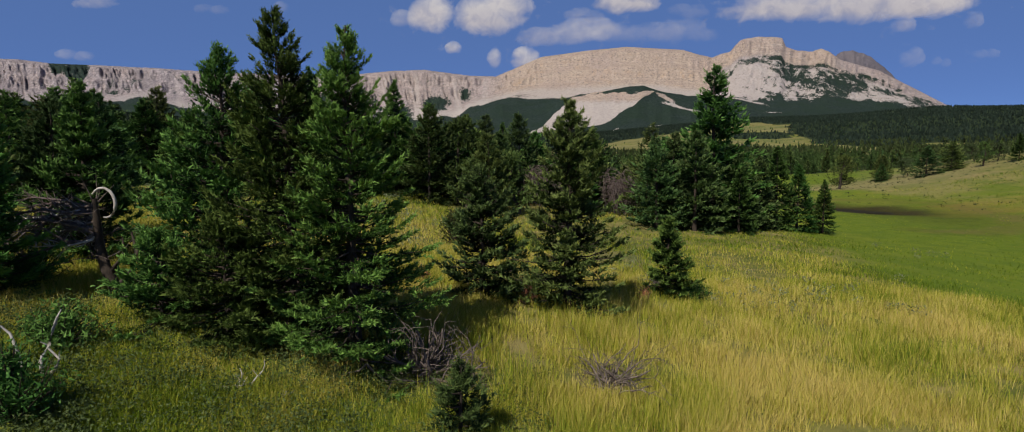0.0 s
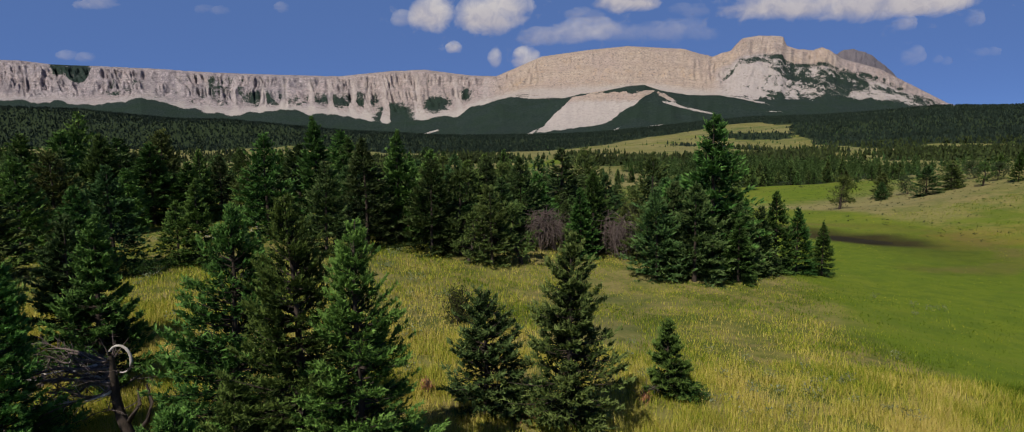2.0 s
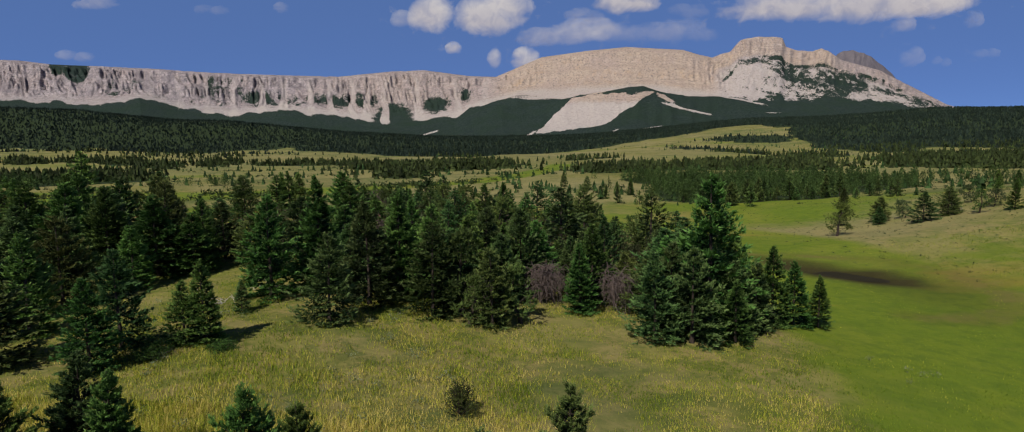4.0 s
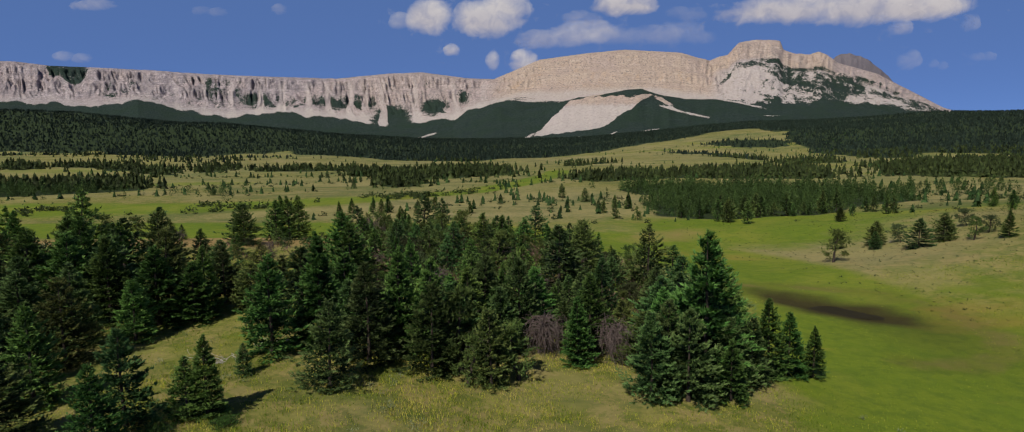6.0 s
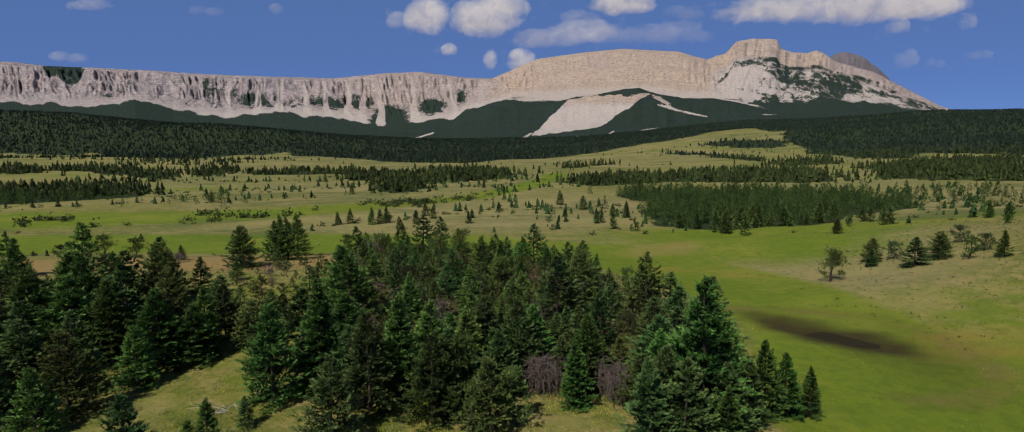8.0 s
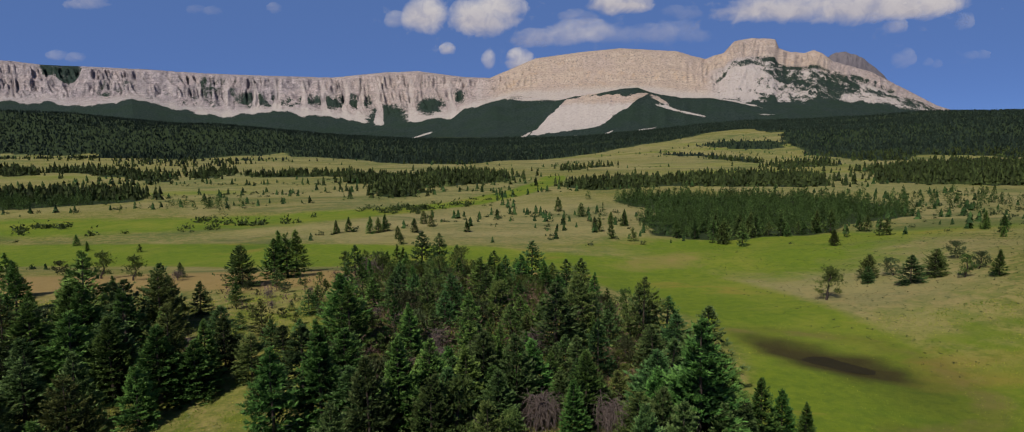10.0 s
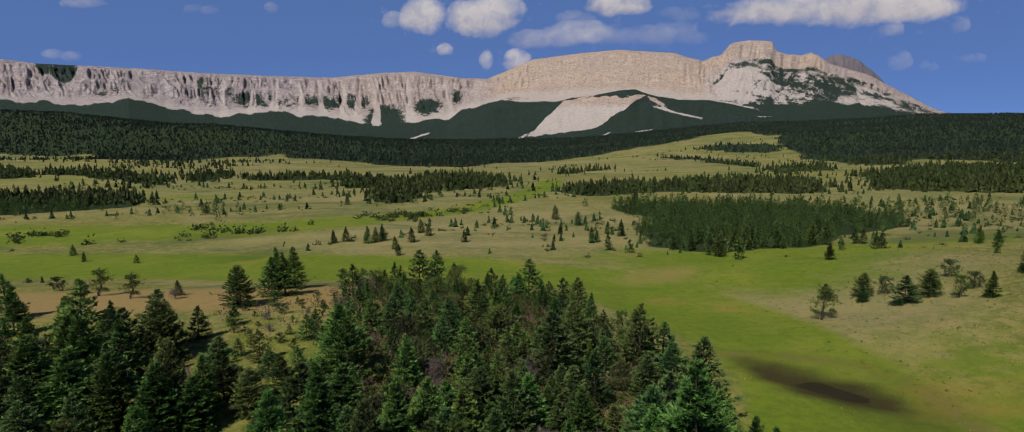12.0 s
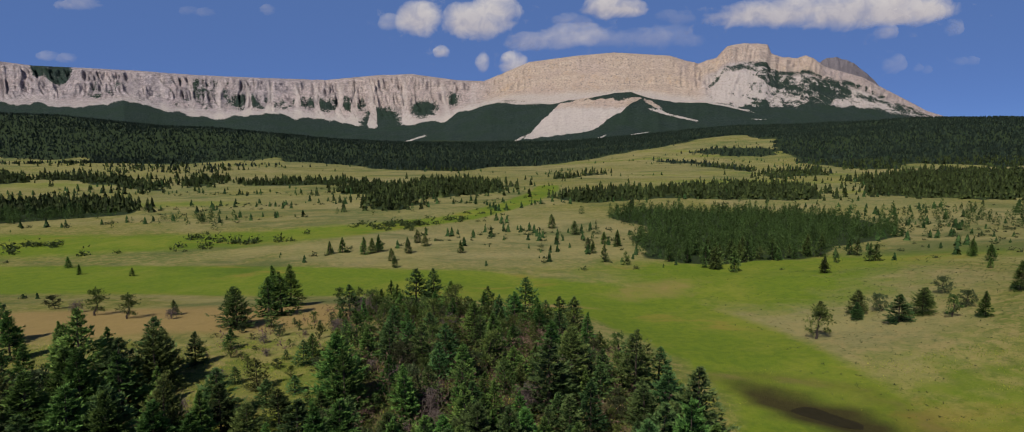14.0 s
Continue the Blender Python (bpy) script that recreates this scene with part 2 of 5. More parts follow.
def rock_material(name):
    """Limestone cliffs with ledges, streaks and scree, and trees where they have found a hold."""
    g = Graph(name)
    pos = g.place()
    ledge = g.noise(g.place((0.20, 0.20, 2.4)), 0.055, 8.0, 0.74, 0.4)
    streak = g.noise(g.place((1, 1, 0.32)), 0.060, 8.0, 0.74, 1.8)
    grain = g.noise(pos, 0.085, 8.0, 0.78)
    wide = g.noise(pos, 0.0045, 5.0, 0.55)
    c = g.mix(g.ramp(ledge, (0.38, (0, 0, 0)), (0.62, (1, 1, 1))), (0.285, 0.250, 0.256), (0.62, 0.538, 0.520))
    # darker where the streak noise, which also feeds the bump, runs low
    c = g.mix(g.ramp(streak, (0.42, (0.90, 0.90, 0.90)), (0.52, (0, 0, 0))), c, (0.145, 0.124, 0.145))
    warm = g.mix(g.ramp(ledge, (0.34, (0, 0, 0)), (0.62, (1, 1, 1))), (0.40, 0.312, 0.246), (0.545, 0.440, 0.350))
    warm = g.mix(g.ramp(streak, (0.34, (0.35, 0.35, 0.35)), (0.48, (0, 0, 0))), warm, (0.31, 0.235, 0.195))
    warm = g.mix(g.ramp(g.noise(g.place((1, 1, 0.6)), 0.011, 4.0, 0.6, 1.5), (0.55, (0, 0, 0)), (0.70, (0.6, 0.6, 0.6))), warm, (0.50, 0.345, 0.215))
    c = g.mix(g.attr("warm"), c, warm)
    c = g.mix(g.ramp(wide, (0.45, (0, 0, 0)), (0.65, (0.45, 0.45, 0.45))), c, (0.42, 0.335, 0.31))
    mottle = g.noise(pos, 0.022, 6.0, 0.70, 0.8)
    c = g.mix(g.ramp(mottle, (0.47, (0, 0, 0)), (0.60, (0.70, 0.70, 0.70))), c, g.mix(g.attr("warm"), (0.245, 0.218, 0.235), (0.40, 0.315, 0.255)))
    c = g.mix(g.attr("scree"), c, g.mix(grain, (0.39, 0.342, 0.315), (0.56, 0.50, 0.458)))
    # darker where the grain noise runs low, less so on scree
    dark_grain = g.math("MULTIPLY", g.ramp(grain, (0.41, (0.75, 0.75, 0.75)), (0.49, (0, 0, 0))), g.math("SUBTRACT", 1.0, g.math("MULTIPLY", g.attr("scree"), 0.75)))
    c = g.mix(dark_grain, c, (0.14, 0.125, 0.13))
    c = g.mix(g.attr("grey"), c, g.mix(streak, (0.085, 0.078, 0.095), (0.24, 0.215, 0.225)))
    g2 = g.noise(pos, 0.11, 6.0, 0.75)
    g3 = g.noise(pos, 0.010, 4.0, 0.6)
    # mountain woods, their green turned bluish in place of haze
    trees = g.mix(g.ramp(g2, (0.35, (0, 0, 0)), (0.65, (1, 1, 1))), (0.013, 0.024, 0.023), (0.042, 0.060, 0.050))
    trees = g.mix(g.ramp(g3, (0.40, (0, 0, 0)), (0.65, (0.6, 0.6, 0.6))), trees, (0.024, 0.042, 0.026))
    n = g.math("ADD", g.math("MULTIPLY", g.noise(pos, 0.028, 5.0, 0.6), 0.40), g.math("MULTIPLY", g.noise(pos, 0.115, 5.0, 0.7), 0.60))
    k = g.math("ADD", g.attr("wood"), g.math("MULTIPLY", g.math("SUBTRACT", n, 0.5), 2.0))
    c = g.mix(g.ramp(k, (0.46, (0, 0, 0)), (0.54, (1, 1, 1))), c, trees)
    grain = g.math("MULTIPLY", grain, g.math("SUBTRACT", 1.0, g.math("MULTIPLY", g.attr("scree"), 0.7)))
    h = g.math("ADD", g.math("MULTIPLY", ledge, 1.0), g.math("ADD", grain, g.math("MULTIPLY", streak, 1.5)))
    return g.done(g.surface(c, 0.95, g.bump(h, 0.7, 8.0), 0.05))


GROUND = ground_material()
ROCK = rock_material("limestone")


def cloud_material():
    """Vapour that glows by itself, whitest where deep; sunlit top and bluish shaded base painted in, edge thin."""
    g = Graph("cloud_vapour")
    tc = g.nt.nodes.new("ShaderNodeTexCoord")
    info = g.nt.nodes.new("ShaderNodeObjectInfo")
    off = g.nt.nodes.new("ShaderNodeCombineXYZ")
    g.link(g.math("MULTIPLY", info.outputs["Random"], 6000.0), off.inputs["Y"])
    add = g.nt.nodes.new("ShaderNodeVectorMath")
    g.link(tc.outputs["Object"], add.inputs[0])
    g.link(off.outputs["Vector"], add.inputs[1])
    n = g.noise(add.outputs["Vector"], 0.0075, 6.0, 0.58, 0.5)
    k = g.math("ADD", g.attr("body"), g.math("MULTIPLY", g.math("SUBTRACT", n, 0.5), 0.95))
    alpha = g.ramp(k, (0.10, (0, 0, 0)), (0.45, (0.42, 0.42, 0.42)), (1.0, (0.92, 0.92, 0.92)))
    alpha = g.math("MULTIPLY", alpha, g.attr("thick"))
    lit = g.math("ADD", g.attr("height"), g.math("MULTIPLY", g.math("SUBTRACT", n, 0.5), 0.9))
    shade = g.ramp(lit, (0.0, (0.50, 0.49, 0.60)), (0.40, (0.76, 0.71, 0.75)), (0.85, (0.98, 0.92, 0.90)))
    e = g.node("ShaderNodeEmission", Strength=0.66)
    g.link(shade, e.inputs["Color"])
    tr = g.nt.nodes.new("ShaderNodeBsdfTransparent")
    mx = g.nt.nodes.new("ShaderNodeMixShader")
    g.link(alpha, mx.inputs[0])
    g.link(tr.outputs["BSDF"], mx.inputs[1])
    g.link(e.outputs["Emission"], mx.inputs[2])
    return g.done(mx.outputs[0])


CLOUD = cloud_material()


def water_material():
    g = Graph("pond_water")
    n = g.noise(g.place(), 1.5, 3.0)
    c = g.mix(n, (0.016, 0.014, 0.006), (0.034, 0.029, 0.013))
    return g.done(g.surface(c, 0.7, g.bump(n, 0.25, 0.03), 0.06))


WATER = water_material()

# ---- shape of the land ----
def hash01(ix, iy, seed):
    n = (ix.astype(np.int64) * 374761393 + iy.astype(np.int64) * 668265263 + seed * 974634533) & 0x7FFFFFFF
    n = ((n ^ (n >> 13)) * 1274126177) & 0x7FFFFFFF
    n = (n ^ (n >> 16)) & 0xFFFFFF
    return n / float(0xFFFFFF)


def vnoise(x, y, seed=0):
    """Smooth value noise between -1 and 1."""
    x, y = np.asarray(x, float), np.asarray(y, float)
    ix, iy = np.floor(x), np.floor(y)
    fx, fy = x - ix, y - iy
    fx, fy = fx * fx * (3 - 2 * fx), fy * fy * (3 - 2 * fy)
    a, b = hash01(ix, iy, seed), hash01(ix + 1, iy, seed)
    c, d = hash01(ix, iy + 1, seed), hash01(ix + 1, iy + 1, seed)
    return 2 * ((a * (1 - fx) + b * fx) * (1 - fy) + (c * (1 - fx) + d * fx) * fy) - 1


def fbm(x, y, seed=0, octaves=4, gain=0.5):
    total, amp, norm = 0.0, 1.0, 0.0
    for k in range(octaves):
        total = total + amp * vnoise(np.asarray(x) * 2 ** k, np.asarray(y) * 2 ** k, seed + 17 * k)
        norm += amp
        amp *= gain
    return total / norm


def smooth(a, b, x):
    t = np.clip((np.asarray(x, float) - a) / (b - a), 0, 1)
    return t * t * (3 - 2 * t)


def bump(x, y, cx, cy, rx, ry):
    return np.exp(-0.5 * (((x - cx) / rx) ** 2 + ((y - cy) / ry) ** 2))


def near_line(x, y, pts):
    """Distance to a bent line in plan."""
    best = np.full(np.shape(x), 1e9)
    for (ax, ay), (bx, by) in zip(pts[:-1], pts[1:]):
        dx, dy = bx - ax, by - ay
        t = np.clip(((x - ax) * dx + (y - ay) * dy) / (dx * dx + dy * dy), 0, 1)
        best = np.minimum(best, np.hypot(x - ax - t * dx, y - ay - t * dy))
    return best


SWALE = [(21, 20), (24, 32), (29, 50), (27, 70), (20, 90), (-10, 104), (-60, 112), (-140, 118)]
CREEK = [(-300, 160), (-160, 162), (-112, 160), (-87, 168), (-66, 173), (-40, 190), (-17, 215), (6, 270), (22, 330), (30, 385)]


def pond_round(x, y):
    """How far out from the pond's middle, 1 at its shore."""
    dx, dy = x - 27.6, y - 49.8
    return np.hypot((dx * 0.69 - dy * 0.73) / 6.0, (dx * 0.73 + dy * 0.69) / 2.2)


RIM = [(20, 57), (26, 57.5), (30, 56.5), (34, 53.4), (35.8, 48.2), (35, 41.2), (32.8, 37.9), (29, 36.4), (25.5, 37.2)]


def land(x, y):
    """Height of the ground."""
    x, y = np.asarray(x, float), np.asarray(y, float)
    r = np.hypot(x, y)
    d = np.where(y > 0, y, r * 0.35)
    z = np.interp(d, [0, 62, 95, 200, 420, 700, 1100, 1700, 2400, 3100, 5200],
                  [0, 0, -2.6, -3.0, -2.5, 2, 11, 30, 50, 75, 110])
    u = x / np.maximum(d, 30)
    near = 1 - smooth(70, 110, d)
    # left bench, right hollow with the pond, and the knoll
    z = z + near * sum(np.interp(x + k, [-60, -30, -12, -6, -2, 1, 4, 9, 14, 18, 30],
                                 [2.3, 2.4, 2.4, 1.9, 1.2, 0.75, 0.35, 0.1, -0.5, -1.1, -1.7]) for k in (-1.5, 0, 1.5)) / 3
    z = z + 8.0 * bump(x, y, 82, 62, 21, 26) + 5 * bump(x, y, 125, 100, 28, 30)
    z = z - 0.30 * (1 - smooth(0.35, 1.25, pond_round(x, y)))
    # far slopes: fan on one side, wooded hills on both
    z = z + 32 * smooth(500, 1150, d) * smooth(0.0, 0.45, u) + 25 * smooth(1150, 2300, d) * smooth(0.1, 0.5, u)
    z = z + 26 * smooth(700, 1450, d) * smooth(0.40, 0.75, u) * (1 - 0.55 * smooth(1500, 2300, d))
    z = z + 95 * bump(x, y, -1330, 1400, 520, 260) + 22 * bump(x, y, -620, 1150, 240, 160)
    z = z + 12 * bump(x, y, -560, 620, 160, 90) + 5 * bump(x, y, -420, 420, 120, 60)
    rough = fbm(x / 9, y / 9, 3, 3) * 0.18 + fbm(x / 45, y / 45, 5, 3) * 0.55 * smooth(25, 80, r)
    far = fbm(x / 260, y / 260, 9, 4) * 7 * smooth(350, 900, r)
    return z + rough * smooth(1, 12, r) + far


# ---- meshes from arrays ----
def mesh_of(name, verts, faces, mat, attrs=None, smooth_faces=False):
    me = bpy.data.meshes.new(name)
    verts = np.asarray(verts, np.float32)
    faces = np.asarray(faces, np.int32)
    n, k = faces.shape
    me.vertices.add(len(verts))
    me.vertices.foreach_set("co", verts.ravel())
    me.loops.add(n * k)
    me.loops.foreach_set("vertex_index", faces.ravel())
    me.polygons.add(n)
    me.polygons.foreach_set("loop_start", np.arange(0, n * k, k, dtype=np.int32))
    me.polygons.foreach_set("loop_total", np.full(n, k, np.int32))
    if smooth_faces:
        me.polygons.foreach_set("use_smooth", np.ones(n, bool))
    for key, val in (attrs or {}).items():
        a = me.attributes.new(key, "FLOAT", "POINT")
        a.data.foreach_set("value", np.asarray(val, np.float32).ravel())
    me.update(calc_edges=True)
    me.materials.append(mat)
    return me


def part(name, me, parent, label=""):
    """Links a mesh as one object under a thing."""
    ob = new(name, me)
    ob.parent = parent
    if label:
        ob["label"] = label
    return ob


def grid_faces(rows, cols, wrap=False):
    i = np.arange(rows - 1)[:, None] * cols
    j = np.arange(cols if wrap else cols - 1)[None, :]
    j2 = (j + 1) % cols
    return np.stack([i + j, i + j2, i + cols + j2, i + cols + j], -1).reshape(-1, 4)


# ---- cover of the land ----
# woods in plan: how thick they stand, and their outline
WOODS = [
    (1.0, [(-215, 200), (-290, 300), (-211, 300), (-187, 287), (-164, 260), (-152, 236), (-162, 220)]),
    (0.35, [(-135, 206), (-135, 216), (-107, 226), (-93, 197)]),
    (0.9, [(-417, 522), (-330, 494), (-250, 429), (-214, 366), (-261, 393), (-307, 431), (-355, 457)]),
    (0.9, [(-250, 461), (-244, 516), (-209, 450), (-200, 386)]),
    (0.9, [(-185, 407), (-201, 444), (-124, 469), (-110, 416)]),
    (0.9, [(-338, 390), (-445, 529), (-425, 522), (-333, 415)]),
    (1.0, [(-98, 371), (-109, 439), (-62, 400), (-41, 297), (-40, 258), (-52, 240), (-67, 288)]),
    (1.0, [(-68, 474), (-25, 458), (0, 391), (6, 336), (-11, 327), (-41, 307)]),
    (1.0, [(23, 298), (79, 345), (165, 385), (188, 341), (153, 272), (75, 292), (39, 269)]),
    (1.0, [(38, 218), (62, 240), (118, 218), (123, 181), (106, 157), (82, 142), (66, 124), (44, 119), (33, 133), (36, 153), (45, 191)]),
    (0.9, [(43, 484), (91, 567), (86, 531), (46, 458)]),
    (0.8, [(185, 724), (231, 718), (251, 601), (234, 560), (211, 654)]),
    (1.0, [(262, 432), (391, 555), (482, 538), (300, 267), (222, 270), (184, 287)]),
    (0.18, [(141, 213), (172, 235), (230, 217), (185, 171), (126, 160), (112, 175)]),
    (0.6, [(205, 484), (269, 562), (329, 596), (280, 506), (212, 442)]),
    (0.7, [(250, 800), (330, 880), (400, 800), (320, 720)]),
    (0.32, [(-560, 600), (-415, 600), (-500, 790), (-700, 800)]), (0.28, [(-390, 540), (-250, 540), (-300, 690), (-420, 640)]), (0.32, [(-330, 640), (-225, 700), (-300, 790), (-390, 760)]),
]


def inside_outline(x, y, pts):
    """Metres to an outline in plan, positive inside it."""
    hit = np.zeros(np.shape(x), bool)
    for (ax, ay), (bx, by) in zip(pts, pts[1:] + pts[:1]):
        if ay != by:
            hit ^= ((ay > y) != (by > y)) & (x < (bx - ax) * (y - ay) / (by - ay) + ax)
    return np.where(hit, 1, -1) * near_line(x, y, pts + pts[:1])


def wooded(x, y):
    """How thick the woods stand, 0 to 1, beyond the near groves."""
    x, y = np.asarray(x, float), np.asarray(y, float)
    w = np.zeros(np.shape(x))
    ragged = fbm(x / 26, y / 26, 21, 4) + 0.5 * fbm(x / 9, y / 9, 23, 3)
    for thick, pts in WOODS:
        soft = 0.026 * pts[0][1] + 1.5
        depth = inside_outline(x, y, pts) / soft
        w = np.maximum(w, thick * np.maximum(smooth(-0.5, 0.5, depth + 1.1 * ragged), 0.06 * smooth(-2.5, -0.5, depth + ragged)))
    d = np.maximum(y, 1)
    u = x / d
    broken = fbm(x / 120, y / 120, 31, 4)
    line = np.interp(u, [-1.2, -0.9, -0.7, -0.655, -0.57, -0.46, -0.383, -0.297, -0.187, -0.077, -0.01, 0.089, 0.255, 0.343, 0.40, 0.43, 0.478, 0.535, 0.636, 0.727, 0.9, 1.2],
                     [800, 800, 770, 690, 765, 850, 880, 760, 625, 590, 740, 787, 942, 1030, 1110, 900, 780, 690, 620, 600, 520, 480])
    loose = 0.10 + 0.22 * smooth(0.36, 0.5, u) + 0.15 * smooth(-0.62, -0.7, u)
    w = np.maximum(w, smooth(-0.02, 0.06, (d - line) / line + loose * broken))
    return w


def lushness(x, y):
    a = 1 - smooth(5, 12, near_line(x, y, SWALE) - np.clip(y - 60, 0, 60) * 0.12)
    b = 0.9 * (1 - smooth(5, 11 + 20 * smooth(-10, -70, x), near_line(x, y, CREEK)))
    c = 0.75 * bump(x, y, 30, 24, 12, 15) + 0.8 * bump(x, y, 60, 118, 40, 10) + 0.45 * bump(x, y, 42, 46, 12, 12) + 0.30 * bump(x, y, 78, 68, 24, 22) + 0.75 * bump(x, y, 42, 97, 16, 11)
    e = 0.48 * bump(x, y, -18, 48, 8, 24) + 0.68 * bump(x, y, -4.5, 6, 3.4, 2.2)
    far = smooth(110, 260, y) * (0.10 + 0.85 * fbm(x / 150, y / 40, 41, 4))
    return np.clip(np.maximum.reduce([a, b, c, e, far]), 0, 1)


def bareness(x, y):
    return np.clip(1.15 * bump(x, y, -52, 70, 22, 7) + 0.8 * bump(x, y, -24, 76, 10, 6) + 0.9 * bump(x, y, 4, 88, 8, 1.5)
                    + 0.46 * (1 - smooth(0.3, 3.6, near_line(x, y, RIM) + 1.0 * fbm(x / 3, y / 3, 57, 3))) + 0.45 * bump(x, y, 22, 98, 10, 5) + 0.42 * bump(x, y, 33, 106, 10, 5)
                   + 0.5 * bump(x, y, -420, 500, 90, 30), 0, 1)


def strawy(x, y):
    """Where the grass has turned pale and golden."""
    far = smooth(140, 230, y) * (0.38 + 0.75 * fbm(x / 170, y / 55, 43, 4)) * (1 - 0.35 * smooth(700, 1100, y))
    mid = 0.9 * bump(x, y, 5, 165, 60, 38) + 0.7 * bump(x, y, -120, 290, 130, 45) + 0.8 * bump(x, y, 190, 190, 70, 40)
    fan = 0.85 * smooth(380, 520, y) * (1 - smooth(900, 1200, y)) * smooth(-0.08, 0.05, x / y) * (1 - smooth(0.3, 0.42, x / y)) * (0.7 + 0.9 * fbm(x / 60, y / 60, 47, 4))
    knoll = np.maximum(0.12 * bump(x, y, 74, 64, 24, 22), 1.0 * bump(x, y, 44, 78, 9, 11) + 0.30 * bump(x, y, 45, 60, 9, 12) + 0.4 * bump(x, y, 62, 86, 18, 10))
    return np.clip(np.maximum.reduce([far, mid, knoll, fan]), 0, 1)


def muddy(x, y):
    r = pond_round(x, y) + 0.22 * fbm(x / 3, y / 3, 55, 3)
    rim = 0.30 * (1 - smooth(0.3, 2.2, near_line(x, y, RIM) + 0.6 * fbm(x / 4, y / 4, 56, 3)))
    flat = 0.42 * bump(x, y, 31.5, 43.5, 3.2, 5.5)
    return np.maximum(0.95 * (1 - smooth(0.95, 1.7, r)), np.maximum(rim, flat))


def littered(x, y):
    """Needle litter and low growth under the near groves."""
    a = np.exp(-(((x + 1 - (y - 52) * -0.12) / 13.5) ** 4 + ((y - 55) / 23) ** 4))
    b = np.exp(-(((x + 34 + (y - 42) * 0.35) / 12) ** 4 + ((y - 43) / 15) ** 4))
    return np.clip(0.85 * a + 0.6 * b, 0, 1)


def build_ground():
    az = np.concatenate([np.arange(-56, 56, 0.4), np.arange(56, 304, 6)])
    az = np.radians(az)
    rr = np.concatenate([[0.0], np.geomspace(0.8, 4930, 290)])
    R, A = np.meshgrid(rr, az, indexing="ij")
    x, y = R * np.sin(A), R * np.cos(A)
    z = land(x, y)
    v = np.stack([x, y, z], -1).reshape(-1, 3)
    xf, yf = x.ravel(), y.ravel()
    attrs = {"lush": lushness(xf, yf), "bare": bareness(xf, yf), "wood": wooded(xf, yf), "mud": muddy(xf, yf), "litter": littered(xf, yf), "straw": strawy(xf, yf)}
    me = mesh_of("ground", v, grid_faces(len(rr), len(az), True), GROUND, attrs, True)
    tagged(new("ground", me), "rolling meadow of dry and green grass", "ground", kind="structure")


build_ground()

# ---- the mountain wall ----
# skyline as slopes from the valley: sideways, up
CREST = [(-1.15, 0.158), (-0.98, 0.150), (-0.856, 0.1517), (-0.823, 0.1502), (-0.769, 0.143), (-0.682, 0.1386), (-0.606, 0.1343),
         (-0.508, 0.1265), (-0.454, 0.1236), (-0.389, 0.1205), (-0.291, 0.117), (-0.203, 0.1243), (-0.149, 0.1256),
         (-0.073, 0.115), (-0.03, 0.1133), (0.046, 0.144), (0.122, 0.1534), (0.187, 0.1588), (0.251, 0.1547),
         (0.280, 0.1530), (0.312, 0.1435), (0.329, 0.1405), (0.358, 0.1500), (0.366, 0.1600), (0.376, 0.1690), (0.404, 0.1735), (0.443, 0.1702), (0.450, 0.1560), (0.470, 0.1500),
         (0.494, 0.1480), (0.508, 0.1520), (0.522, 0.1470), (0.54, 0.1340), (0.605, 0.116), (0.658, 0.0900), (0.72, 0.0590), (0.85, 0.02), (1.1, 0.0)]
FOOT = [(-1.15, 0.082), (-0.843, 0.078), (-0.779, 0.0740), (-0.703, 0.0765), (-0.627, 0.080), (-0.563, 0.066), (-0.487, 0.0555), (-0.389, 0.0560), (-0.303, 0.0462),
        (-0.259, 0.0425), (-0.205, 0.0390), (-0.161, 0.0416), (-0.097, 0.0500), (-0.06, 0.066), (0.004, 0.078), (0.068, 0.074), (0.231, 0.075), (0.34, 0.066),
        (0.427, 0.055), (0.558, 0.048), (0.72, 0.025), (1.1, -0.02)]
# gullies that come down the reef and spread into cones of scree: sideways, strength
CHUTES = [(-0.81, 0.4), (-0.745, 0.4), (-0.703, 0.5), (-0.655, 0.35), (-0.611, 0.5), (-0.56, 0.6), (-0.514, 0.7), (-0.47, 0.7), (-0.422, 0.9), (-0.386, 1.0), (-0.342, 1.0),
          (-0.305, 0.9), (-0.272, 1.0), (-0.247, 0.8), (-0.215, 0.8), (-0.160, 1.25), (-0.095, 1.0), (-0.051, 0.7)]


def ridged(x, y, seed, octaves=4):
    total, amp, norm = 0.0, 1.0, 0.0
    for k in range(octaves):
        total = total + amp * (1 - np.abs(vnoise(x * 2 ** k, y * 2 ** k, seed + 7 * k)))
        norm += amp
        amp *= 0.55
    return total / norm


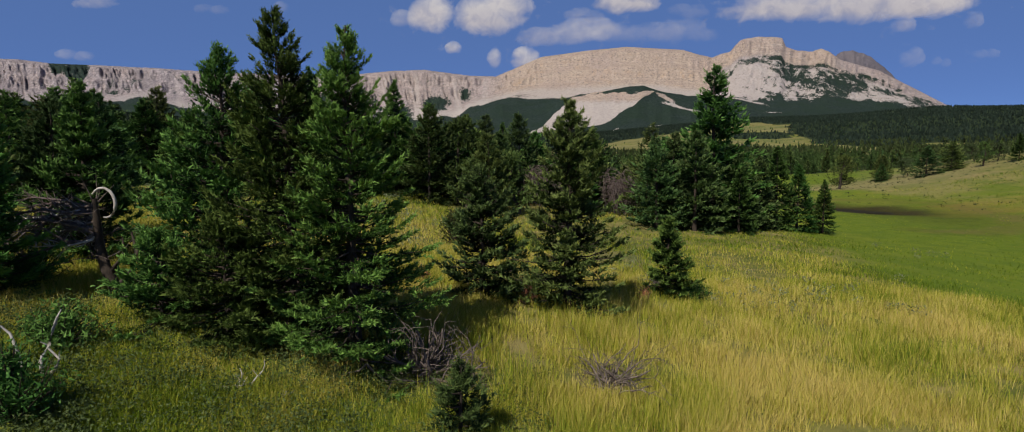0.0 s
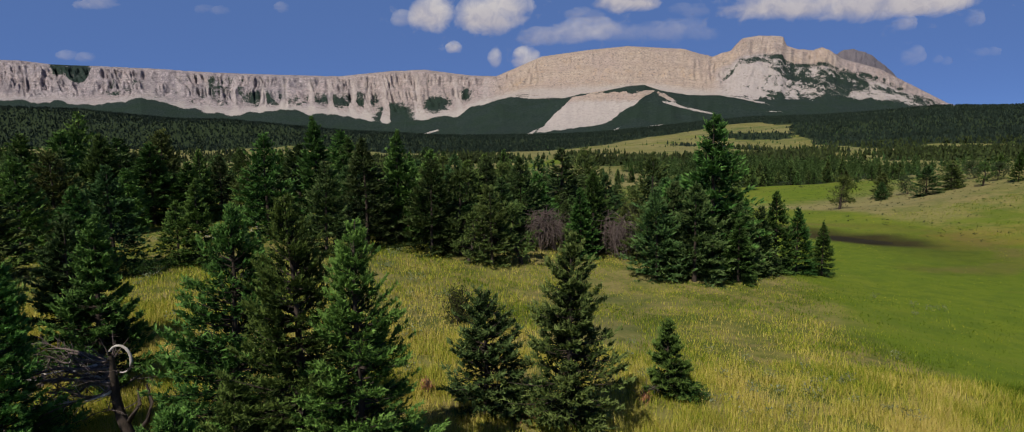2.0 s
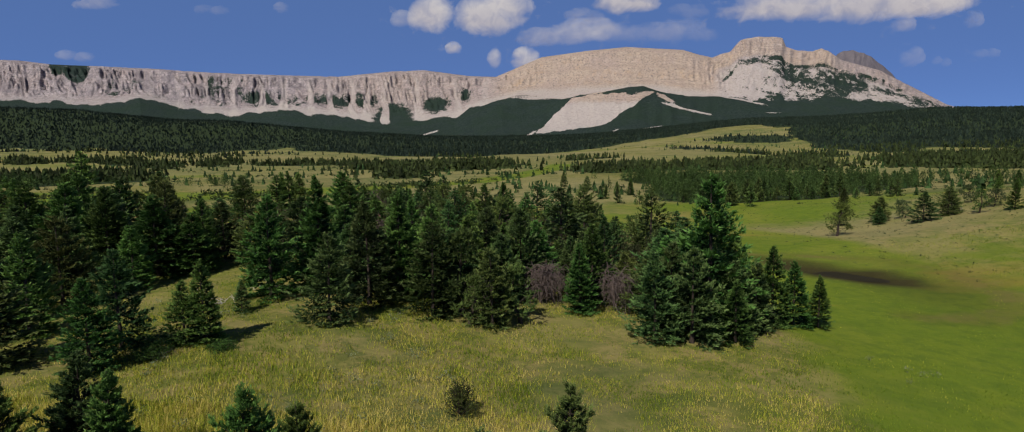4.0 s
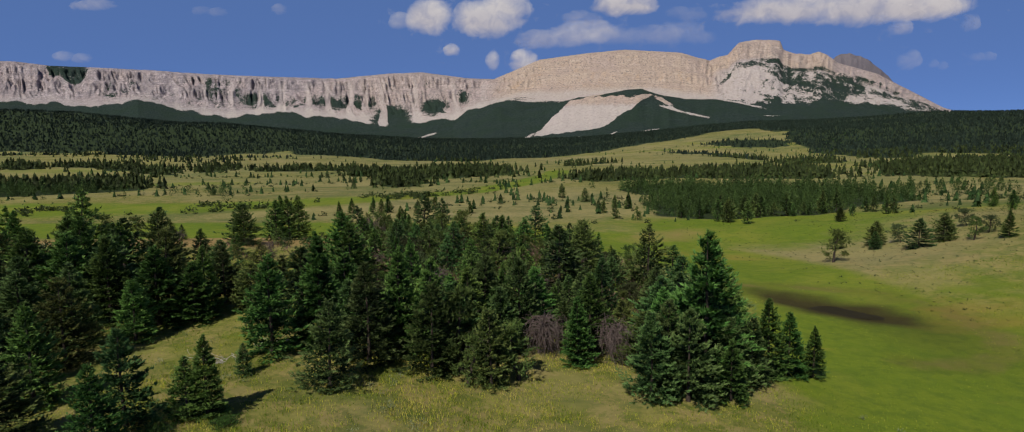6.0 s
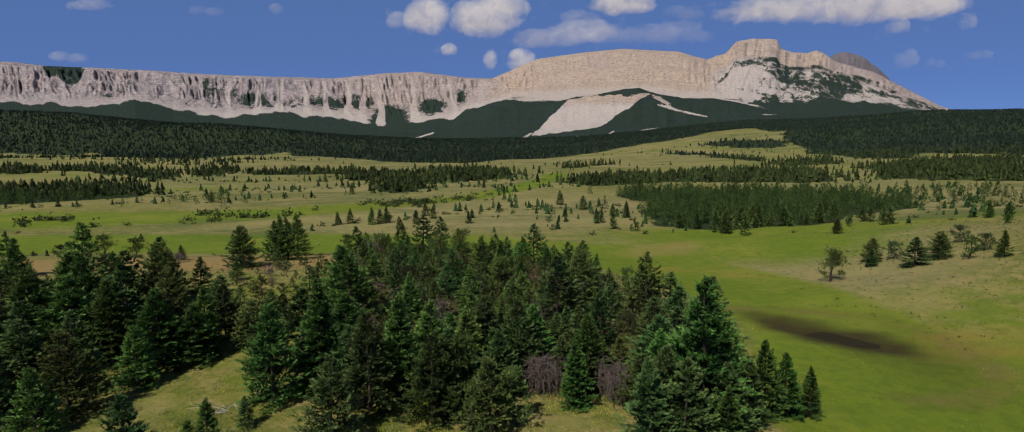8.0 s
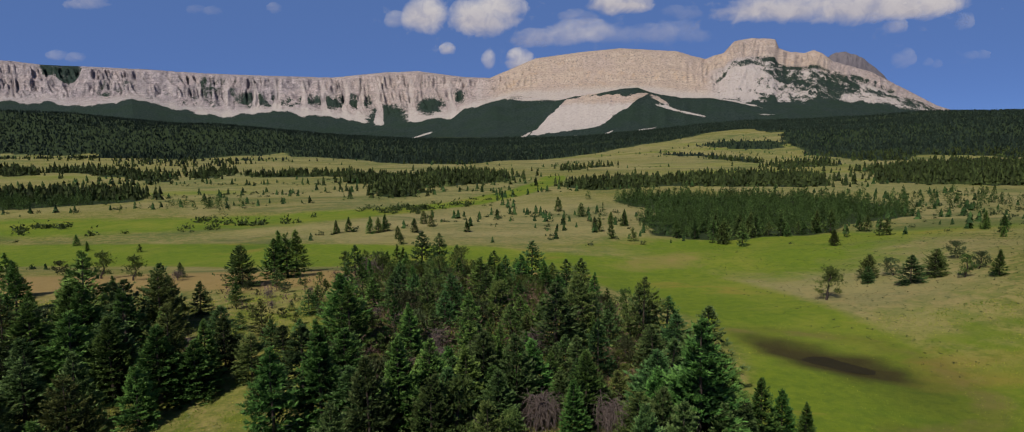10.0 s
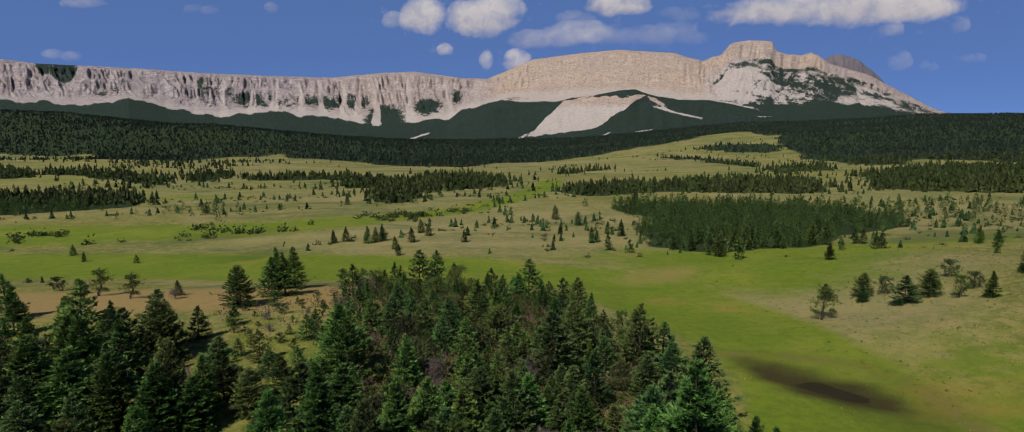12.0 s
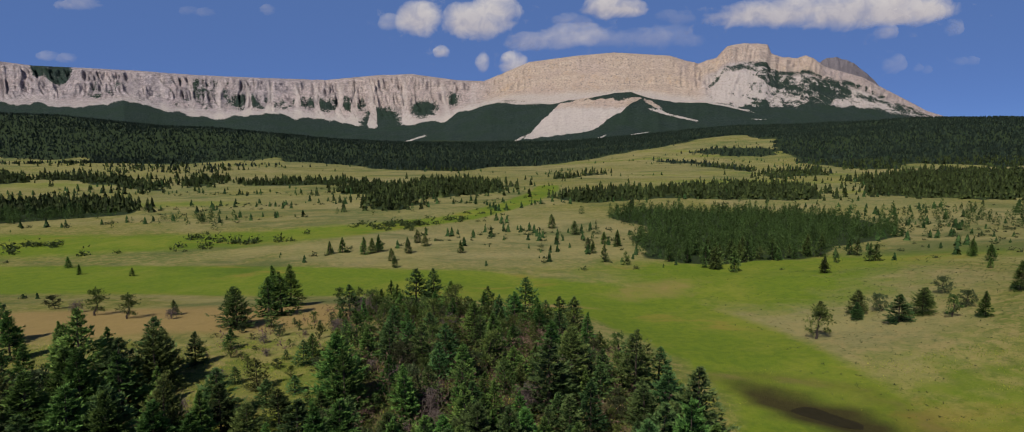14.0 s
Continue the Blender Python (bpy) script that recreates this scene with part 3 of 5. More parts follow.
def build_mountain():
    u = np.linspace(-0.99, 0.86, 1080)
    s = np.concatenate([np.concatenate([np.linspace(-0.6, 0.02, 14), np.linspace(0.035, 1, 100)]), np.linspace(1.03, 1.35, 8)])
    S, U = np.meshgrid(s, u, indexing="ij")
    top = np.interp(U, [c[0] for c in CREST], [c[1] for c in CREST])
    top = top + 0.0018 + 0.0016 * fbm(U * 70, U * 0, 61, 4) * smooth(1.0, 0.6, np.abs(U - 0.41) * 8)
    foot = np.interp(U, [c[0] for c in FOOT], [c[1] for c in FOOT])
    massif = smooth(0.30, 0.38, U)
    # buttresses and gullies push the wall back and forth
    big = ridged(U * 11, S * 1.2, 71, 2)
    crook = U + 0.022 * vnoise(U * 13, S * 1.6, 4) + 0.007 * vnoise(U * 40, S * 4, 6)
    flute = ridged(crook * 42 + 0.4 * vnoise(U * 30, S * 5, 3), S * 1.6, 73, 3)
    fine = ridged(crook * 150, S * 9, 77, 3)
    uneven = 0.9 + 0.7 * fbm(U * 14, S * 1.5, 78, 3)
    wall = smooth(0.15, 0.5, S)
    depth = (0.09 * (big - 0.62) + 0.10 * (flute - 0.62) * uneven + 0.13 * (fine - 0.62)) * wall
    smooth_face = 1 - 0.82 * smooth(-0.02, 0.06, U) * (1 - smooth(0.28, 0.34, U))
    Sx = np.clip(S + depth * smooth_face * (1 - 0.35 * massif), -0.6, np.maximum(S, 1.0))
    reef = np.interp(Sx, [-0.6, 0, 0.35, 0.52, 0.60, 0.70, 0.76, 0.88, 1.0, 1.35],
                     [-0.85, 0, 0.24, 0.40, 0.62, 0.72, 0.93, 0.98, 1.0, 0.2])
    mesa = np.interp(Sx, [-0.6, 0, 0.3, 0.6, 0.76, 0.80, 0.90, 1.0, 1.35],
                     [-0.85, 0, 0.24, 0.54, 0.72, 0.76, 0.97, 1.0, 0.1])
    e = reef * (1 - massif) + mesa * massif
    e = e + 0.010 * fbm(U * 50, Sx * 26, 81, 4) * smooth(0.1, 0.3, S) * smooth(1.0, 0.85, S)
    e = np.where(S > 1.02, np.interp(S, [1.0, 1.35], [0.98, 0.1]), e)
    y = 3250 + 850 * S
    z = 8.3 + y * (foot + (top - foot) * e)
    x = U * y
    v = np.stack([x, y, z], -1).reshape(-1, 3)
    # trees on the lower slopes and between the gullies; scree in the gullies and at the foot
    bent = U + 0.012 * fbm(U * 16, S * 2.5, 90, 3)
    islands = fbm(bent * 30, S * 3.0, 95, 4)
    speck = fbm(bent * 150, S * 26, 96, 4)

    def zone(a, b, soft=0.03):
        return smooth(a - soft, a + soft, U) * smooth(b + soft, b - soft, U)

    def band(lo, hi, soft=0.08):
        return smooth(lo - soft, lo + soft, e) * smooth(hi + soft, hi - soft, e)

    # how deep in a gully or on its cone
    chute = np.zeros_like(U)
    cone = np.zeros_like(U)
    for c, k in CHUTES:
        lean = c + 0.008 * np.sin(9 * c * 10) * (e - 0.2) + 0.003 * vnoise(S * 7, U * 0 + c * 50, 12)
        d = np.abs(U - lean)
        chute = np.maximum(chute, k * smooth(0.0065, 0.0015, d - 0.013 * np.clip(0.42 - e, 0, 1)) * smooth(0.97, 0.75, e))
        cone = np.maximum(cone, k * np.exp(-(d / 0.016) ** 2))
    chute = np.clip(chute, 0, 1)
    edge = 0.11 - 0.11 * cone * (0.6 + 0.8 * vnoise(U * 17, U * 0, 94)) + 0.09 * fbm(U * 26, U * 0, 92, 4) + 0.03 * fbm(U * 130, S * 8, 99, 3)
    reef_zone = zone(-1.2, 0.0, 0.02)
    edge = edge * reef_zone + (0.03 + 0.05 * fbm(U * 30, U * 0, 93, 3)) * (1 - reef_zone)
    wd = 1.0 - smooth(-0.05, 0.06, e - edge)
    between = (1 - chute)
    wd = np.maximum(wd, zone(-0.775, -0.705, 0.010) * band(0.76 - 0.2 * zone(-0.745, -0.715, 0.01), 1.2, 0.05) * (0.75 + 0.2 * speck))
    wd = np.maximum(wd, zone(-1.2, -0.70) * band(0.2, 0.8) * (0.27 + 0.22 * speck + 0.15 * islands) * between)
    wd = np.maximum(wd, zone(-0.70, -0.44) * band(0.18, 0.95) * (0.38 + 0.42 * islands + 0.30 * speck) * between)
    wd = np.maximum(wd, zone(-0.46, -0.225, 0.03) * band(0.24, 0.62, 0.20) * (0.64 + 0.60 * islands + 0.40 * speck) * between)
    for cu, ce, ru, re, k in ((-0.205, 0.10, 0.026, 0.22, 1.25), (-0.127, 0.30, 0.020, 0.13, 1.1), (-0.083, 0.48, 0.012, 0.20, 0.85)):
        wd = np.maximum(wd, k * bump(U, e, cu, ce, ru, re) * (0.85 + 0.5 * islands + 0.3 * speck) * between)
    wd = np.maximum(wd, zone(-0.30, -0.10) * band(0.45, 0.9) * (0.26 + 0.2 * speck) * between)
    wd = np.maximum(wd, zone(-0.02, 0.10) * band(-0.1, 0.16, 0.05) * (0.36 + 0.6 * fbm(U * 14, e * 9, 98, 4)))
    # the summit block: trees thick on its lower slopes, in slanting belts above, none on the cap
    slope = zone(0.345, 0.76, 0.02)
    across = foot + (top - foot) * e + 0.22 * U
    belts = 0.43 + 0.42 * fbm(U * 22 + 0.5 * islands, across * 110, 97, 4) + 0.26 * speck + 0.10 * zone(0.45, 0.62, 0.05) * band(0.45, 0.80)
    wd = np.maximum(wd, slope * band(0.1, 0.72 + 0.14 * smooth(0.50, 0.58, U), 0.04) * (belts - 0.20 * zone(0.35, 0.42, 0.02) * band(0.15, 0.6)))
    wd = np.maximum(wd, slope * smooth(0.06, -0.04, e - np.interp(U, [0.36, 0.43, 0.50, 0.56, 0.64, 0.70, 0.76], [0.04, 0.15, 0.20, 0.30, 0.36, 0.50, 0.8]) + 0.12 * islands + 0.06 * speck) * 0.95)
    arc = np.abs(e - np.interp(U, [0.325, 0.345, 0.37, 0.42, 0.50, 0.56], [0.20, 0.44, 0.66, 0.72, 0.74, 0.80]))
    wd = np.maximum(wd, zone(0.338, 0.56, 0.012) * smooth(0.065, 0.02, arc) * (0.60 + 0.25 * speck + 0.2 * islands))
    scree = 0.55 * chute * smooth(-0.99, -0.4, U) + reef_zone * smooth(0.24, 0.06, e - edge + 0.10 * speck) * (0.35 + 0.40 * smooth(-0.75, -0.35, U))
    scree = scree + 0.8 * zone(0.0, 0.34) * smooth(0.34, 0.20, e + 0.05 * islands) + 0.85 * slope * smooth(0.76, 0.66, e)
    scree = np.clip(scree, 0, 1)
    warm = zone(-0.02, 0.345, 0.04) + 0.35 * zone(-0.3, 0.0, 0.1) + 0.4 * zone(0.5, 0.75, 0.05) + 0.75 * zone(0.33, 0.53, 0.02) * smooth(0.70, 0.78, e)
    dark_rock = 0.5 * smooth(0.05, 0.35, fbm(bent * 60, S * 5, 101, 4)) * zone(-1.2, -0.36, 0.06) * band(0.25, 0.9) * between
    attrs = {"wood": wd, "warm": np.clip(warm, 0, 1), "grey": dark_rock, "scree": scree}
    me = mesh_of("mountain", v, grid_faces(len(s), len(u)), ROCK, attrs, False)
    tagged(new("mountain_wall", me), "long pale limestone reef with gullies and a flat-topped summit", "mountain", kind="structure")


def build_dark_peak():
    """The darker summit that shows behind the shoulder."""
    u = np.linspace(0.47, 0.66, 150)
    s = np.linspace(0, 1, 40)
    S, U = np.meshgrid(s, u, indexing="ij")
    top = np.interp(U, [0.47, 0.500, 0.521, 0.532, 0.545, 0.560, 0.572, 0.585, 0.600, 0.614, 0.634, 0.66],
                    [0.10, 0.128, 0.1415, 0.1430, 0.1500, 0.1515, 0.1485, 0.1430, 0.1330, 0.1235, 0.104, 0.07]) + 0.0014 * fbm(U * 120, U * 0, 5, 3)
    e = np.interp(np.clip(S + 0.16 * (ridged(U * 60, S * 2, 15, 3) - 0.6) * smooth(0.1, 0.4, S), 0, 1), [0, 0.4, 0.75, 1], [0, 0.5, 0.9, 1])
    y = 4120 + 300 * S
    z = 8.3 + y * (0.05 + (top - 0.05) * e)
    v = np.stack([U * y, y, z], -1).reshape(-1, 3)
    me = mesh_of("dark_peak", v, grid_faces(len(s), len(u)), ROCK, {"wood": 0 * U, "warm": 0 * U, "grey": 0.6 + 0.4 * smooth(0.45, 0.7, e), "scree": 0 * U})
    tagged(new("dark_peak", me), "darker grey rocky summit behind the pale ridge", "mountain", kind="structure")


def inside(u, v, pts):
    """Signed distance to a convex outline, positive inside."""
    best = np.full(np.shape(u), 1e9)
    for (ax, ay), (bx, by) in zip(pts, pts[1:] + pts[:1]):
        nx, ny = by - ay, ax - bx
        k = math.hypot(nx, ny)
        best = np.minimum(best, ((u - ax) * nx + (v - ay) * ny) / k)
    return best


def build_foothill():
    """The wooded hill before the wall, with its bare cream-coloured slide."""
    u = np.linspace(-0.42, 1.0, 700)
    s = np.linspace(0, 1.25, 80)
    S, U = np.meshgrid(s, u, indexing="ij")
    top = np.interp(U, [-0.42, -0.25, -0.1, -0.03, 0.03, 0.068, 0.11, 0.15, 0.19, 0.215, 0.25, 0.29, 0.34, 0.43, 0.56, 0.75, 1.0],
                    [0.0, 0.030, 0.043, 0.070, 0.066, 0.074, 0.084, 0.089, 0.096, 0.097, 0.086, 0.080, 0.079, 0.064, 0.055, 0.047, 0.03])
    top = top + 0.0012 * fbm(U * 90, U * 0, 44, 4)
    e = np.interp(S + 0.10 * (ridged(U * 18, S * 1.5, 47, 3) - 0.6) * smooth(0, 0.3, S) * smooth(1, 0.8, S), [0, 0.5, 0.8, 1, 1.25], [0, 0.42, 0.80, 1, 0.3])
    y = 2350 + 600 * S
    z = 8.3 + y * (0.005 + (top - 0.005) * e)
    v = np.stack([U * y, y, z], -1).reshape(-1, 3)
    vv = 0.005 + (top - 0.005) * e
    wavy_u, wavy_v = U + 0.004 * fbm(U * 60, S * 8, 45, 3), vv + 0.003 * fbm(U * 90, S * 12, 46, 4)
    slide = np.minimum(inside(wavy_u, wavy_v, [(0.100, 0.083), (0.176, 0.0865), (0.240, 0.0915), (0.152, 0.034), (0.036, 0.020)]), 0.0885 - vv + 0.02 * np.abs(U - 0.2))
    wd = 1.0 - smooth(-0.0012, 0.0016, slide)
    wd = np.maximum(wd, 0.9 * bump(U, vv, 0.196, 0.088, 0.010, 0.0045))
    # clearings and bare streaks: place, half sizes, slant, how bare
    STREAKS = ((-0.151, 0.0213, 0.022, 0.0012, 0.3, 0.8), (0.253, 0.0769, 0.014, 0.0028, -0.5, 0.9), (0.267, 0.0638, 0.02, 0.0016, -0.28, 0.95), (0.311, 0.0527, 0.018, 0.0014, -0.22, 0.9),
                (0.377, 0.0739, 0.04, 0.0015, -0.24, 0.95), (0.023, 0.0178, 0.014, 0.0022, 0.55, 0.8), (0.102, 0.0172, 0.012, 0.0012, 0.2, 0.7), (0.072, 0.0108, 0.01, 0.001, 0.2, 0.6),
                (0.166, 0.0232, 0.012, 0.0012, 0.4, 0.75), (0.431, 0.0507, 0.016, 0.0009, -0.05, 0.6), (0.227, 0.0282, 0.03, 0.001, 0.15, 0.6), (-0.231, -0.0097, 0.03, 0.0009, 0.1, 0.7),
                (-0.037, 0.0896, 0.02, 0.0016, 0.3, 0.55), (0.138, 0.0863, 0.02, 0.0016, 0.25, 0.6))
    for cu, cv, ru, rv, slant, bare in STREAKS:
        wd = wd - bare * np.exp(-0.5 * (((U - cu) / ru) ** 4 + ((vv - cv - slant * (U - cu)) / rv) ** 2))
    wd = wd - 0.16 * smooth(0.1, 0.5, fbm(U * 30, vv * 160, 58, 4))
    me = mesh_of("foothill", v, grid_faces(len(s), len(u)), ROCK, {"wood": wd, "warm": smooth(0.066, 0.074, vv), "grey": 0 * U, "scree": 0.95 * smooth(0.076, 0.066, vv + 0.004 * fbm(U * 120, S * 3, 48, 3))}, True)
    tagged(new("foothill", me), "dark wooded foothill with a bare cream-coloured landslide", "hill", kind="structure")


build_mountain()
build_dark_peak()
build_foothill()


# ---- clouds ----
def cloud(u, v, wide, tall, thick, puffs, seed):
    """A fair-weather cloud far behind the peaks: billows over a flatter base, thin towards its edge."""
    y = 4750.0
    rng = np.random.default_rng(seed)
    n, k = 26, 46
    q, a = np.meshgrid(np.linspace(-1, 1, n), np.linspace(-1, 1, k), indexing="ij")
    body = np.zeros_like(q)
    for j in range(puffs):
        cx = rng.uniform(-0.45, 0.45)
        cz = rng.uniform(-0.2, 0.2)
        rx = rng.uniform(0.40, 0.55)
        rz = 0.85 - 0.4 * abs(cx)
        dz = np.where(q < cz, (q - cz) * 1.35, q - cz)
        body = np.maximum(body, 1 - np.hypot((a - cx) / rx, dz / rz) ** 2)
    body = np.clip(body + 0.40 * fbm(a * 3.2 * wide / tall * 0.5, q * 3.2, seed, 4) * (body > 0), 0, 1)
    body = (0.55 + 0.45 * min(thick, 1)) * body * smooth(1, 0.75, np.abs(q)) * smooth(1, 0.75, np.abs(a))
    x, z = a * wide * y * 0.62, q * tall * y * 0.62
    verts = np.stack([x, -70 * body, z], -1).reshape(-1, 3)
    me = mesh_of("cloud", verts, grid_faces(n, k), CLOUD, {"body": body, "height": 0.5 + 0.5 * q, "thick": np.full(q.shape, min(1.0, thick) ** 1.4)}, True)
    ob = new("cloud", me)
    ob.location = (u * y, y, 8.3 + v * y)
    ob.visible_shadow = False
    tagged(ob, "soft white fair-weather cloud in a blue sky", "cloud", kind="structure")


CLOUDS = [(-0.132, 0.208, 0.115, 0.073, 1.0, 3), (-0.185, 0.2043, 0.059, 0.038, 0.55, 2), (-0.025, 0.2133, 0.145, 0.082, 1.0, 4), (0.172, 0.2324, 0.14, 0.051, 1.0, 3),
          (0.093, 0.1821, 0.171, 0.051, 0.68, 5), (-0.112, 0.1587, 0.05, 0.031, 0.85, 2), (-0.027, 0.1431, 0.045, 0.044, 0.72, 2), (0.026, 0.1427, 0.078, 0.053, 1.0, 2),
          (0.199, 0.1843, 0.176, 0.044, 0.42, 5), (0.285, 0.1804, 0.132, 0.044, 0.34, 4), (0.295, 0.2148, 0.097, 0.029, 0.3, 3), (0.554, 0.2251, 0.427, 0.069, 1.05, 7),
          (0.673, 0.2199, 0.147, 0.049, 0.95, 3), (0.645, 0.193, 0.074, 0.038, 0.6, 2), (0.753, 0.192, 0.054, 0.04, 0.4, 2), (0.648, 0.1381, 0.058, 0.038, 0.36, 3),
          (0.788, 0.1411, 0.069, 0.02, 0.28, 2), (-0.725, 0.1557, 0.076, 0.024, 0.45, 2), (-0.495, 0.2277, 0.076, 0.02, 0.3, 2), (-0.676, 0.2416, 0.107, 0.022, 0.5, 3),
          (-0.374, 0.2297, 0.057, 0.022, 0.38, 2), (0.707, 0.1291, 0.035, 0.02, 0.25, 2), (0.123, 0.21, 0.08, 0.029, 0.4, 3)]
for j, c in enumerate(CLOUDS):
    cloud(*c, 500 + j)


# ---- plants ----
def unit(v):
    return v / np.maximum(np.linalg.norm(v, axis=-1, keepdims=True), 1e-9)


def tube(points, radii, sides=6):
    """A tapered stem along points."""
    p = np.asarray(points, float)
    r = np.asarray(radii, float)
    t = unit(np.gradient(p, axis=0))
    ref = np.where(np.abs(t[:, 2:3]) > 0.9, np.array([[1.0, 0, 0]]), np.array([[0, 0, 1.0]]))
    a = unit(np.cross(t, ref))
    b = np.cross(t, a)
    ang = np.linspace(0, 2 * np.pi, sides, endpoint=False)
    v = p[:, None] + r[:, None, None] * (np.cos(ang)[None, :, None] * a[:, None] + np.sin(ang)[None, :, None] * b[:, None])
    return v.reshape(-1, 3), grid_faces(len(p), sides, True)


class Pile:
    """Gathers stems into one mesh."""

    def __init__(self):
        self.v, self.f, self.n = [], [], 0

    def add(self, v, f):
        self.v.append(v)
        self.f.append(f + self.n)
        self.n += len(v)

    def mesh(self, name, mat):
        return mesh_of(name, np.concatenate(self.v), np.concatenate(self.f), mat, None, True)


def needles(rng, origin, way, length, width, spread, lift=0.12, level=0.0):
    """Slender pointed pieces from origin along way, one triangle each."""
    n = len(origin)
    d = unit(way + spread * unit(rng.normal(size=(n, 3))) + np.array([0, 0, lift]))
    side = unit(np.cross(d, rng.normal(size=(n, 3)) + np.array([0, 0, level]))) * (width * rng.uniform(0.6, 1.3, n))[:, None]
    tip = origin + d * (length * rng.uniform(0.65, 1.25, n))[:, None]
    base = origin - d * (length * 0.15)
    return np.stack([base - side * 0.5, base + side * 0.5, tip], 1).reshape(-1, 3)


def conifer(seed, h, r, gap=0.16, per=6, twigs=9, tufts=13, size=0.11, width=0.04, fat=0.85, lean=0.0, skirt=0.06, limbs=True, open_top=1.0, ragged=0.25, flat=0.2, lift=0.12, spread=0.85, droop=0.0):
    """Trunk and crown meshes of a spire-shaped fir: whorls of boughs, side twigs on each, needles on each twig."""
    rng = np.random.default_rng(seed)
    stem = Pile()
    k = 9
    tt = np.linspace(0, 1, k)
    wob = np.cumsum(rng.normal(0, 0.012 * h / k * 4, (k, 2)), 0) * tt[:, None]
    line = np.stack([wob[:, 0] + lean * tt * h, wob[:, 1], tt * h], -1)
    stem.add(*tube(line, np.interp(tt, [0, 0.06, 1], [0.024 * h + 0.02, 0.017 * h + 0.012, 0.006]), 7))
    tri, bough_light = [], []
    z = skirt * h
    lob = rng.uniform(0, 6.28, 3)
    while z < h * 0.985:
        t = z / h
        reach = r * min(1.0, 0.55 + 3.2 * t) * (1 - t) ** fat + 0.03 * open_top
        for j in range(per if t < 0.9 else max(3, per - 2)):
            az = rng.uniform(0, 2 * np.pi)
            ln = reach * rng.uniform(1 - ragged * 1.6, 1 + ragged * 0.6) * (1 + 0.14 * math.sin(2 * az + lob[0]) + 0.10 * math.sin(3 * az + lob[1] + 4 * t))
            if rng.random() < 0.06:
                ln *= 1.25
            c0 = np.array([np.interp(z, line[:, 2], line[:, 0]), np.interp(z, line[:, 2], line[:, 1]), z + rng.uniform(-0.5, 0.5) * gap])
            out = np.array([math.cos(az), math.sin(az), 0])
            side = np.array([-out[1], out[0], 0])
            rise = math.radians(np.interp(t, [0, 0.35, 0.75, 1], [-10, 6, 28, 55]) - droop + rng.normal(0, 6))
            sag = np.interp(t, [0, 0.5, 1], [0.05, 0.10, 0.0])

            def along(q):
                q = np.asarray(q, float)[:, None]
                return c0 + ln * (q * math.cos(rise) * out + (q * math.sin(rise) - sag * np.sin(q * 2.6) + 0.12 * q ** 3) * np.array([0, 0, 1.0]))

            if limbs and ln > 0.25:
                stem.add(*tube(along([0, 0.4, 0.9]), [0.012 + 0.010 * ln, 0.008 + 0.005 * ln, 0.004], 3))
            m = max(3, int(twigs * (0.4 + 0.6 * ln / max(r, 0.1))))
            q = np.concatenate([rng.uniform(0.12, 1.0, m) ** 0.8, [1.0]])
            sg = np.where(np.arange(m + 1) % 2 == 0, 1.0, -1.0)
            p0 = along(q)
            ahead = unit(along(q + 0.05) - p0)
            w = unit(ahead * 0.75 + side * (sg * rng.uniform(0.35, 1.0, m + 1))[:, None] + np.array([0, 0, 1.0]) * rng.normal(0.04, flat, m + 1)[:, None])
            w[-1] = ahead[-1]
            fine = min(1.0, 0.42 + 1.3 * (1 - t))
            tl = (0.42 * ln * (1.08 - q) + (0.10 * r / 1.2) * fine + 0.02) * rng.uniform(0.7, 1.2, m + 1)
            cnt = tufts
            g = rng.uniform(0, 1, (m + 1, cnt))
            o = (p0[:, None] + w[:, None] * (g * tl[:, None])[..., None]).reshape(-1, 3)
            o = o + rng.normal(0, 0.16 * size, o.shape)
            tri.append(needles(rng, o, np.repeat(w, cnt, 0), size * fine, width * fine, spread, lift, 1.6))
            bough_light.append(np.repeat((np.repeat(q, cnt) * 0.75 + g.ravel() * 0.25) ** 1.5, 3))
        z += gap * np.interp(t, [0, 1], [1.15, 0.8])
    size, width = size * 0.6, width * 0.6
    top = np.repeat(line[-1:], 14, 0) - np.array([0, 0, 1.0]) * rng.uniform(0, 0.35, 14)[:, None]
    tri.append(needles(rng, top, np.tile([0, 0, 1.0], (14, 1)), size * 1.2, width, 0.6))
    bough_light.append(np.full(42, 0.9))
    # last column: how far out along the bough, for the painted shade and light
    return stem, np.concatenate([np.concatenate(tri), np.concatenate(bough_light)[:, None]], 1)


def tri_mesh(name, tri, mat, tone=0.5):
    bough_light = tri[:, 3] if tri.shape[1] == 4 else np.full(len(tri), 0.57)
    return mesh_of(name, tri[:, :3], np.arange(len(tri)).reshape(-1, 3), mat, {"bough_light": bough_light, "tone": np.broadcast_to(tone, len(tri))})


